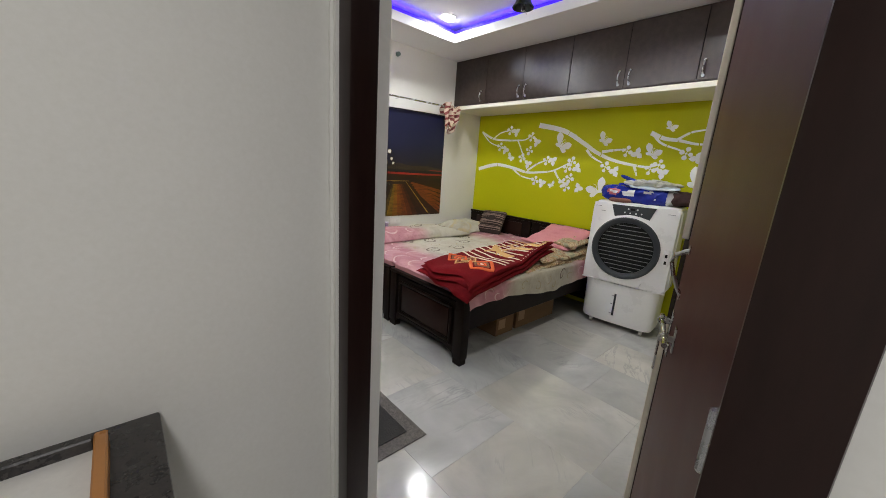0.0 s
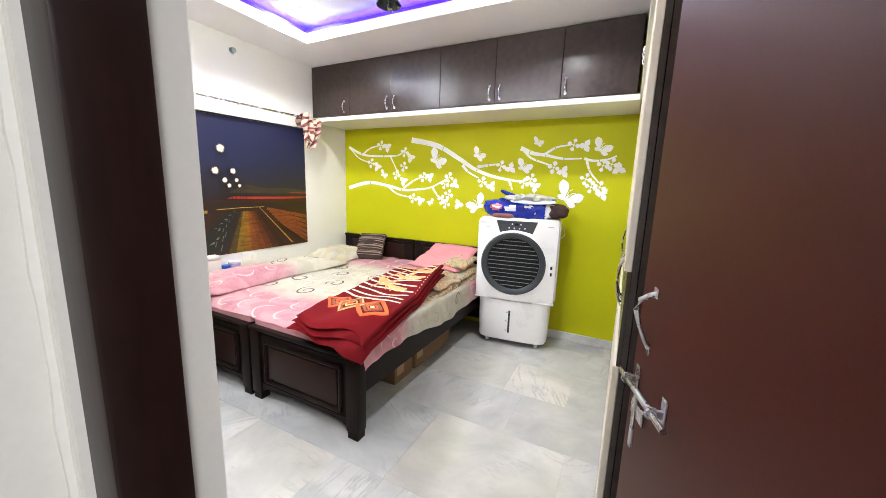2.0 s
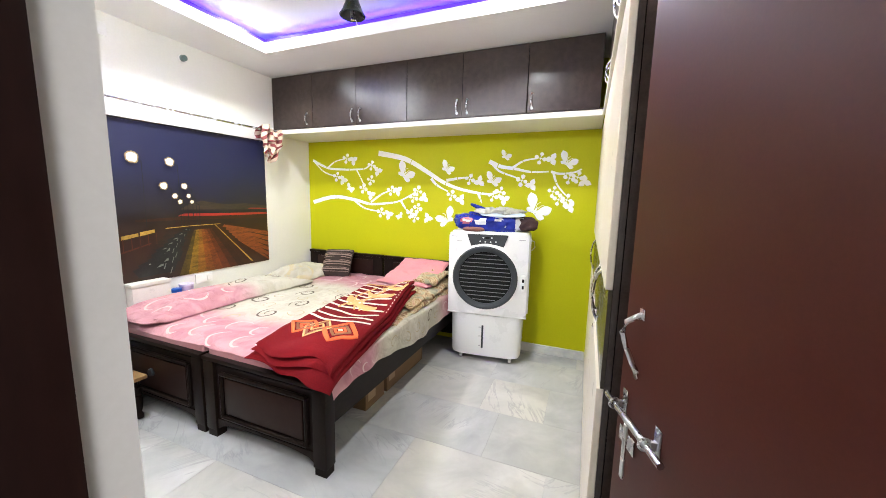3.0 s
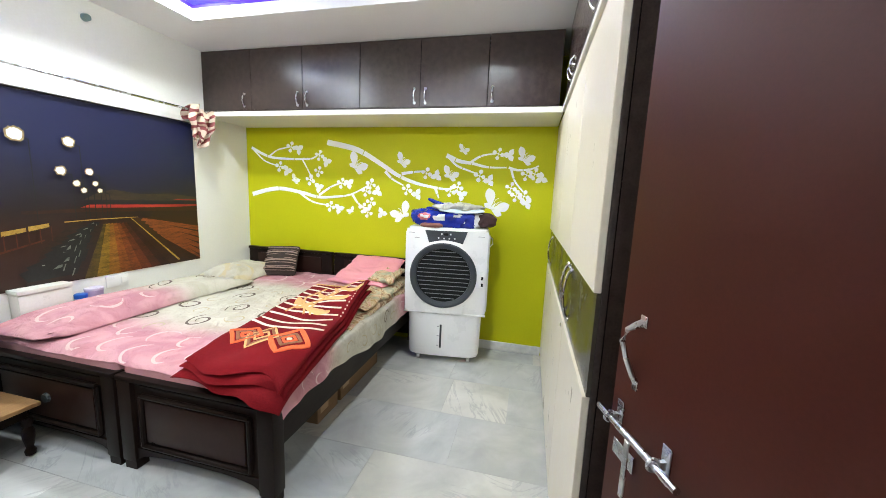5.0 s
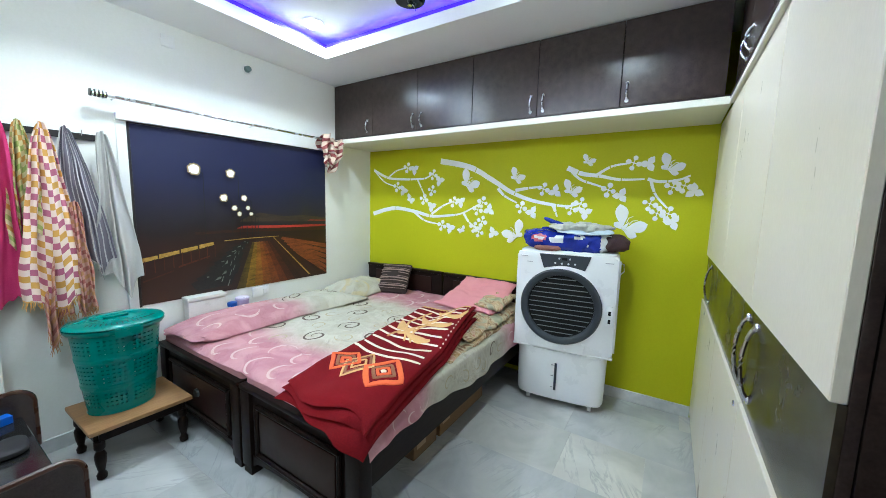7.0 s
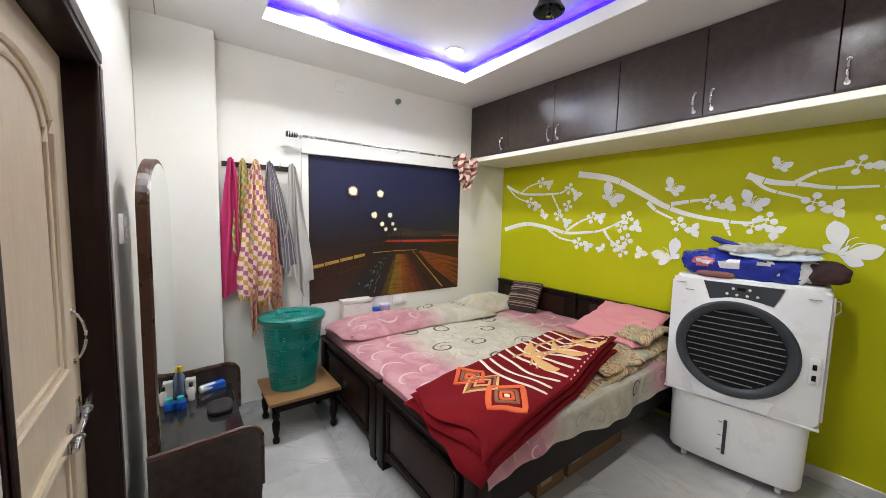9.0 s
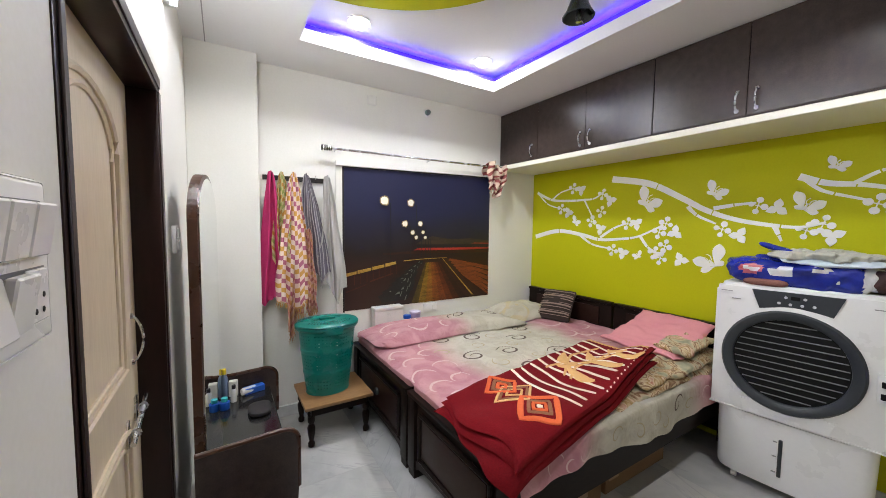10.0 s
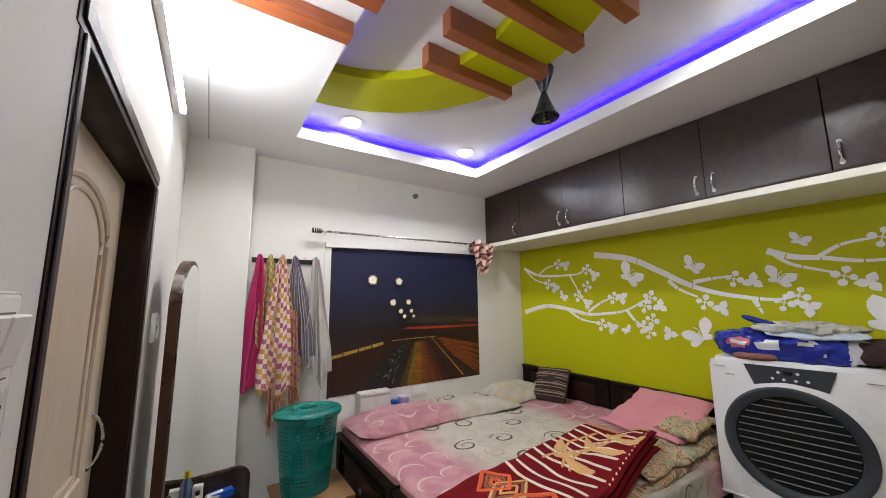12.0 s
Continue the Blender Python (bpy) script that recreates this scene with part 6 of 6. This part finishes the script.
TOYZ = Matrix(((0, 0, 1, 0), (1, 0, 0, 0), (0, 1, 0, 0), (0, 0, 0, 1)))
MIRM = pose(0.022, 0.415, 0.47, 0, 0, -6.5)
bm = slab(arch_outline(0.53, 1.31), 0, 0.036)
bm.transform(MIRM @ TOYZ)
bmesh.ops.recalc_face_normals(bm, faces=bm.faces)
mf = part("mirror_board", bm, RED, dt, "red-brown arched mirror board")
mm, t, p = nodes_of("silvered_glass")
p.inputs["Base Color"].default_value = (0.86, 0.88, 0.87, 1)
p.inputs["Metallic"].default_value, p.inputs["Roughness"].default_value = 1.0, 0.015
bm = slab(arch_outline(0.53, 1.31, 0.022), 0.0365, 0.0405)
bm.transform(MIRM @ TOYZ)
bmesh.ops.recalc_face_normals(bm, faces=bm.faces)
part("mirror_glass", bm, mm, mf, "clear mirror glass")


def bottle(name, x, y, z, r, h, body, cap, label, cap_h=0.03, shoulder=0.8, lying=None):
    b = thing(name, (x, y, z), label, "bottle" if "bottle" in name else name.replace("_", " "), "toiletries on the dressing table")
    part("body", lathe([(r * 0.9, 0.0), (r, 0.004), (r, h * shoulder), (r * 0.55, h * 0.95), (r * 0.5, h)], 20), body, b, "", True)
    part("cap", lathe([(r * 0.62, h), (r * 0.62, h + cap_h * 0.9), (r * 0.55, h + cap_h)], 20), cap, b, "", True)
    if lying:
        b.matrix_basis = pose(x, y, z + r, 90, 0, lying)
    return b


def plain(name, c, rough=0.35):
    return surface(name, tuple(v * 0.9 for v in c), c, rough, 10, 80, 0.01)


YEL, BLU, WHT, TRQ, CLR, DRK = plain("yellow_cap_plastic", (0.75, 0.55, 0.02)), plain("bright_blue_plastic", (0.01, 0.10, 0.50)), plain("white_cream_plastic", (0.72, 0.70, 0.66)), plain("turquoise_plastic", (0.02, 0.42, 0.45)), plain("pale_blue_gel_plastic", (0.16, 0.22, 0.33)), plain("dark_bottle_plastic", (0.015, 0.014, 0.018))
TZ = 0.5055
bottle("bottle", 0.650, 3.615, TZ, 0.022, 0.15, CLR, YEL, "pale blue bottle with yellow cap")
bottle("bottle", 0.690, 3.615, TZ, 0.020, 0.135, CLR, YEL, "pale blue bottle with yellow cap")
bottle("bottle", 0.735, 3.53, TZ, 0.016, 0.075, WHT, DRK, "small white bottle with black cap", 0.02)
bottle("cream_jar", 0.69, 3.46, TZ, 0.025, 0.045, BLU, TRQ, "blue jar with turquoise lid", 0.018, 0.9)
bottle("tube_of_cream", 0.775, 3.585, TZ, 0.020, 0.09, WHT, BLU, "white cream tube with blue cap lying down", 0.035, 0.8, 110)
bx = thing("carton", (0.84, 3.61, TZ), "small bright blue carton lying on the table", "carton", turn=15)
part("body", box(-0.055, 0.055, -0.022, 0.022, 0.0, 0.035, 0.002), BLU, bx)
part("flap", box(-0.058, -0.0555, -0.020, 0.020, 0.003, 0.033), WHT, bx)
bx = thing("carton", (0.735, 3.615, TZ), "small cream carton standing on the table", "carton", turn=-10)
part("body", box(-0.022, 0.022, -0.018, 0.018, 0.0, 0.085, 0.002), WHT, bx)
part("flap", box(-0.021, 0.021, -0.017, 0.017, 0.085, 0.087), WHT, bx)
pc = part("pouch", blob(0.055, 0.075, 0.016, 0.6, 0.7, 36, 12, 0.008, 12, 4), plain("black_pouch_fabric", (0.012, 0.010, 0.012), 0.7), None, "", True)
pc.location = (0.85, 3.34, TZ + 0.016)
tagged(pc, "soft black pouch lying on the dressing table", "pouch")

# things behind the bolster
wb = thing("storage_box", (1.92, 4.158, MT + 0.012), "white plastic box with lid beside the wall", "storage box")
part("body", box(-0.13, 0.13, -0.045, 0.045, 0.0, 0.165, 0.010, 2), WHT, wb, "", True)
part("lid", box(-0.136, 0.136, -0.050, 0.050, 0.1655, 0.195, 0.008, 2), WHT, wb, "", True)
jr = thing("jar", (2.10, 4.13, MT + 0.012), "small jar with dark blue screw lid", "jar")
part("body", lathe([(0.032, 0.0), (0.034, 0.06), (0.030, 0.07)], 24), WHT, jr, "", True)
part("lid", lathe([(0.034, 0.0705), (0.035, 0.074), (0.035, 0.098), (0.031, 0.101)], 24), BLU, jr, "dark blue lid", True)
jr = thing("jar", (2.19, 4.15, MT + 0.012), "lilac translucent plastic tub by the wall", "jar")
part("body", lathe([(0.045, 0.0), (0.050, 0.10), (0.050, 0.104)], 24), plain("lilac_plastic", (0.42, 0.34, 0.55)), jr, "", True)
part("lid", lathe([(0.052, 0.1045), (0.053, 0.118), (0.049, 0.122)], 24), plain("lilac_pale_plastic", (0.60, 0.54, 0.70)), jr, "", True)

# ---- switches and wall fittings ----
PLATE = surface("white_switch_plastic", (0.78, 0.77, 0.74), (0.83, 0.82, 0.80), 0.3, 6, 60, 0.0)
sb = thing("switch_board", (XL, 1.738, 1.460), "large white switch board with six rockers and sockets", "switch board")
part("back_box", box(0.0, 0.006, -0.124, 0.124, -0.090, 0.090, 0.004, 2), PLATE, sb, "", True)
part("cover_plate", box(0.0062, 0.012, -0.120, 0.120, -0.086, 0.086, 0.005, 3), PLATE, sb, "", True)
GAP = plain("grey_switch_gap", (0.16, 0.16, 0.16))
for row, z in enumerate((0.0355, -0.0355)):
    part("module_gap", box(0.0118, 0.0128, -0.104, 0.104, z - 0.030, z + 0.030), GAP, sb)
    for k in range(4):
        y = -0.078 + 0.052 * k
        if row == 1 and k == 3:
            so = part("socket", box(0.0129, 0.016, y - 0.0245, y + 0.0245, z - 0.0285, z + 0.0285, 0.002), PLATE, sb)
            for a, b in ((0, 0.018), (-0.011, 0.0), (0.011, 0.0), (-0.009, -0.016), (0.009, -0.016)):
                part("pin_hole", lathe_at(bmesh.new(), (0.0158, y + a, z + b), (1, 0, 0), 0.0036, 0.0006), BLACK, so)
        elif row == 0 and k == 0:
            kn = part("regulator", box(0.0129, 0.016, y - 0.0245, y + 0.0245, z - 0.0285, z + 0.0285, 0.002), PLATE, sb)
            part("knob", lathe_at(bmesh.new(), (0.016, y, z), (1, 0, 0), 0.020, 0.012, 24), PLATE, kn, "", True)
        else:
            bm = box(0.0, 0.010, y - 0.0245, y + 0.0245, -0.0285, 0.0285, 0.002)
            bm.transform(Matrix.Translation((0.0135, 0, z)) @ pose(0, 0, 0, 0, 9 if row == 0 or k == 2 else -9, 0))
            part("rocker", bm, PLATE, sb, "white rocker switch")
s2 = thing("light_switch", (XL, 3.20, 1.43), "small white switch plate on the wall", "switch")
part("plate", box(0.0, 0.016, -0.042, 0.042, -0.06, 0.06, 0.004, 2), PLATE, s2, "", True)
for z in (0.026, -0.026):
    part("rocker", box(0.0165, 0.024, -0.026, 0.026, z - 0.022, z + 0.022, 0.003), PLATE, s2)
pt = thing("wall_plate", (1.80, YN, 2.545), "blank white plastic plate high on the wall", "wall plate")
part("plate", box(-0.04, 0.04, -0.010, 0.0, -0.04, 0.04, 0.003), PLATE, pt)
part("cover", box(-0.028, 0.028, -0.013, -0.0105, -0.028, 0.028, 0.001), PLATE, pt)
sn = thing("pipe_stub", (2.332, YN, 2.535), "short grey-green pipe end in the wall", "pipe")
part("collar", lathe_at(bmesh.new(), (0, 0, 0), (0, -1, 0), 0.034, 0.006, 20), PLATE, sn)
part("pipe", lathe_at(bmesh.new(), (0, -0.006, 0), (0, -1, 0), 0.025, 0.03, 20), plain("grey_green_pipe", (0.14, 0.20, 0.19)), sn, "", True)
so = thing("wall_socket", (2.38, YN, 0.72), "white wall socket low above the bed", "socket")
part("plate", box(-0.075, 0.075, -0.012, 0.0, -0.042, 0.042, 0.004, 2), PLATE, so, "", True)
part("rocker", box(0.02, 0.055, -0.020, -0.0125, -0.022, 0.022, 0.002), PLATE, so)

# doormat before the washroom
MATC = surface("dark_grey_doormat_pile", (0.020, 0.020, 0.021), (0.045, 0.044, 0.043), 0.95, 10, 140, 0.8)
MATB = surface("grey_fleck_mat_border", (0.06, 0.055, 0.052), (0.20, 0.18, 0.17), 0.95, 60, 200, 0.6)
dm = thing("doormat", (0.55, 1.88, 0), "dark grey doormat with flecked border by the washroom", "doormat")
part("border", box(0.0, 0.48, 0.0, 0.74, 0.0, 0.007, 0.003), MATB, dm, "flecked grey border")
part("mat_top", box(0.075, 0.405, 0.075, 0.665, 0.007, 0.012, 0.003), MATC, dm)

# hall console at the end wall
GRANITE = surface("black_granite", (0.012, 0.012, 0.013), (0.05, 0.042, 0.038), 0.3, 40, 160, 0.02)
cs = thing("hall_table", (-0.47, 1.40, 0), "dark topped hall table against the wall", "table")
part("table_top", box(-0.43, 0.43, -0.20, 0.18, 0.80, 0.83, 0.006, 2), GRANITE, cs, "", True)
part("apron", box(-0.39, 0.39, -0.16, 0.14, 0.72, 0.7995, 0.003), DARKWOOD, cs)
for x in (-0.40, 0.36):
    for y in (-0.17, 0.12):
        part("leg", box(x, x + 0.045, y, y + 0.045, 0.0, 0.7995, 0.004), DARKWOOD, cs)
bx = thing("tray", (-0.40, 1.37, 0.8305), "white tray with an orange wooden rim on the table", "tray")
part("base", box(-0.26, 0.26, -0.13, 0.13, 0.0, 0.012), WHT, bx)
OR = plain("orange_wood_rim", (0.45, 0.19, 0.05))
for x0, x1, y0, y1 in ((-0.28, -0.26, -0.15, 0.15), (0.26, 0.28, -0.15, 0.15), (-0.26, 0.26, -0.15, -0.13), (-0.26, 0.26, 0.13, 0.15)):
    part("rim", box(x0, x1, y0, y1, 0.0, 0.035, 0.003), GRANITE if y0 > 0.1 else OR, bx)

# ---- marble slabs of the floor ----
m, t, p = nodes_of("polished_marble_slab")
co = add(t, "ShaderNodeTexCoord")
inf = add(t, "ShaderNodeObjectInfo")
sh = add(t, "ShaderNodeVectorMath")
sh.operation = "MULTIPLY_ADD"
cmb = add(t, "ShaderNodeCombineXYZ")
for k in range(3):
    link(t, inf.outputs["Random"], cmb.inputs[k])
sh.inputs[1].default_value = (37.0, 91.0, 13.0)
link(t, cmb.outputs[0], sh.inputs[0])
link(t, co.outputs["Object"], sh.inputs[2])
rot = add(t, "ShaderNodeVectorRotate")
rot.rotation_type = "Z_AXIS"
ra = add(t, "ShaderNodeMath")
ra.operation = "MULTIPLY"
ra.inputs[1].default_value = 6.0
link(t, inf.outputs["Random"], ra.inputs[0])
link(t, ra.outputs[0], rot.inputs["Angle"])
link(t, sh.outputs[0], rot.inputs["Vector"])
stretch = add(t, "ShaderNodeMapping", Scale=(0.8, 4.2, 1.0))
link(t, rot.outputs[0], stretch.inputs["Vector"])
cloud = add(t, "ShaderNodeTexNoise", Scale=2.6, Detail=7.0, Roughness=0.55, Distortion=0.6)
vein = add(t, "ShaderNodeTexNoise", Scale=1.7, Detail=5.0, Roughness=0.62, Distortion=0.5)
link(t, rot.outputs[0], cloud.inputs["Vector"])
link(t, stretch.outputs[0], vein.inputs["Vector"])
tone = add(t, "ShaderNodeValToRGB")
e = tone.color_ramp.elements
e[0].position, e[0].color = 0.0, (0.38, 0.39, 0.395, 1)
e[1].position, e[1].color = 1.0, (0.58, 0.56, 0.51, 1)
for pos, col in ((0.3, (0.44, 0.45, 0.455, 1)), (0.55, (0.49, 0.49, 0.485, 1)), (0.8, (0.54, 0.53, 0.50, 1))):
    e.new(pos).color = col
link(t, inf.outputs["Random"], tone.inputs[0])
shade = add(t, "ShaderNodeMapRange", **{"From Min": 0.3, "From Max": 0.7, "To Min": 0.78, "To Max": 1.14})
link(t, cloud.outputs["Fac"], shade.inputs["Value"])
mul = add(t, "ShaderNodeMix")
mul.data_type, mul.blend_type = "RGBA", "MULTIPLY"
mul.inputs[0].default_value = 1.0
link(t, tone.outputs[0], mul.inputs[6])
link(t, shade.outputs[0], mul.inputs[7])
va = add(t, "ShaderNodeMath")
va.operation = "SUBTRACT"
va.inputs[1].default_value = 0.5
link(t, vein.outputs["Fac"], va.inputs[0])
vb = add(t, "ShaderNodeMath")
vb.operation = "ABSOLUTE"
link(t, va.outputs[0], vb.inputs[0])
vm = add(t, "ShaderNodeMapRange", **{"From Min": 0.0, "From Max": 0.026, "To Min": 0.38, "To Max": 0.0})
link(t, vb.outputs[0], vm.inputs["Value"])
patch = add(t, "ShaderNodeTexNoise", Scale=2.6, Detail=3.0)
link(t, rot.outputs[0], patch.inputs["Vector"])
gate = add(t, "ShaderNodeMapRange", **{"From Min": 0.46, "From Max": 0.62})
link(t, patch.outputs["Fac"], gate.inputs["Value"])
vg = add(t, "ShaderNodeMath")
vg.operation = "MULTIPLY"
link(t, vm.outputs[0], vg.inputs[0])
link(t, gate.outputs[0], vg.inputs[1])
vx = add(t, "ShaderNodeMix")
vx.data_type = "RGBA"
vx.inputs[7].default_value = (0.20, 0.21, 0.23, 1)
link(t, vg.outputs[0], vx.inputs[0])
link(t, mul.outputs[2], vx.inputs[6])
link(t, vx.outputs[2], p.inputs["Base Color"])
rr = add(t, "ShaderNodeMapRange", **{"From Min": 0.3, "From Max": 0.7, "To Min": 0.10, "To Max": 0.24})
link(t, cloud.outputs["Fac"], rr.inputs["Value"])
link(t, rr.outputs[0], p.inputs["Roughness"])
SLAB = m

floor = bpy.data.objects["floor"]
shapes = {}
rnd = random.Random(21)


def marble(x0, x1, y0, y1):
    key = (round(x1 - x0, 3), round(y1 - y0, 3))
    if key not in shapes:
        w, h = key
        shapes[key] = mesh_from("slab", box(-w / 2 + 0.0004, w / 2 - 0.0004, -h / 2 + 0.0004, h / 2 - 0.0004, -0.0035, 0.0, 0.0005), SLAB)
    ob = new("slab", shapes[key])
    ob.parent = floor
    ob.location = ((x0 + x1) / 2, (y0 + y1) / 2, -rnd.random() * 0.0004)
    return ob


x = -1.6
while x < 3.7:
    w = rnd.choice((0.34, 0.46, 0.58, 0.62)) if x > 0.3 else 0.62
    y = -1.4 - rnd.uniform(0.0, 0.5)
    while y < 4.2:
        h = rnd.choice((0.44, 0.62, 0.78, 0.92)) if x > 0.3 and y > 0.4 else 0.9
        marble(x, min(x + w, 3.98), y, min(y + h, 4.56))
        y += h
    x += w
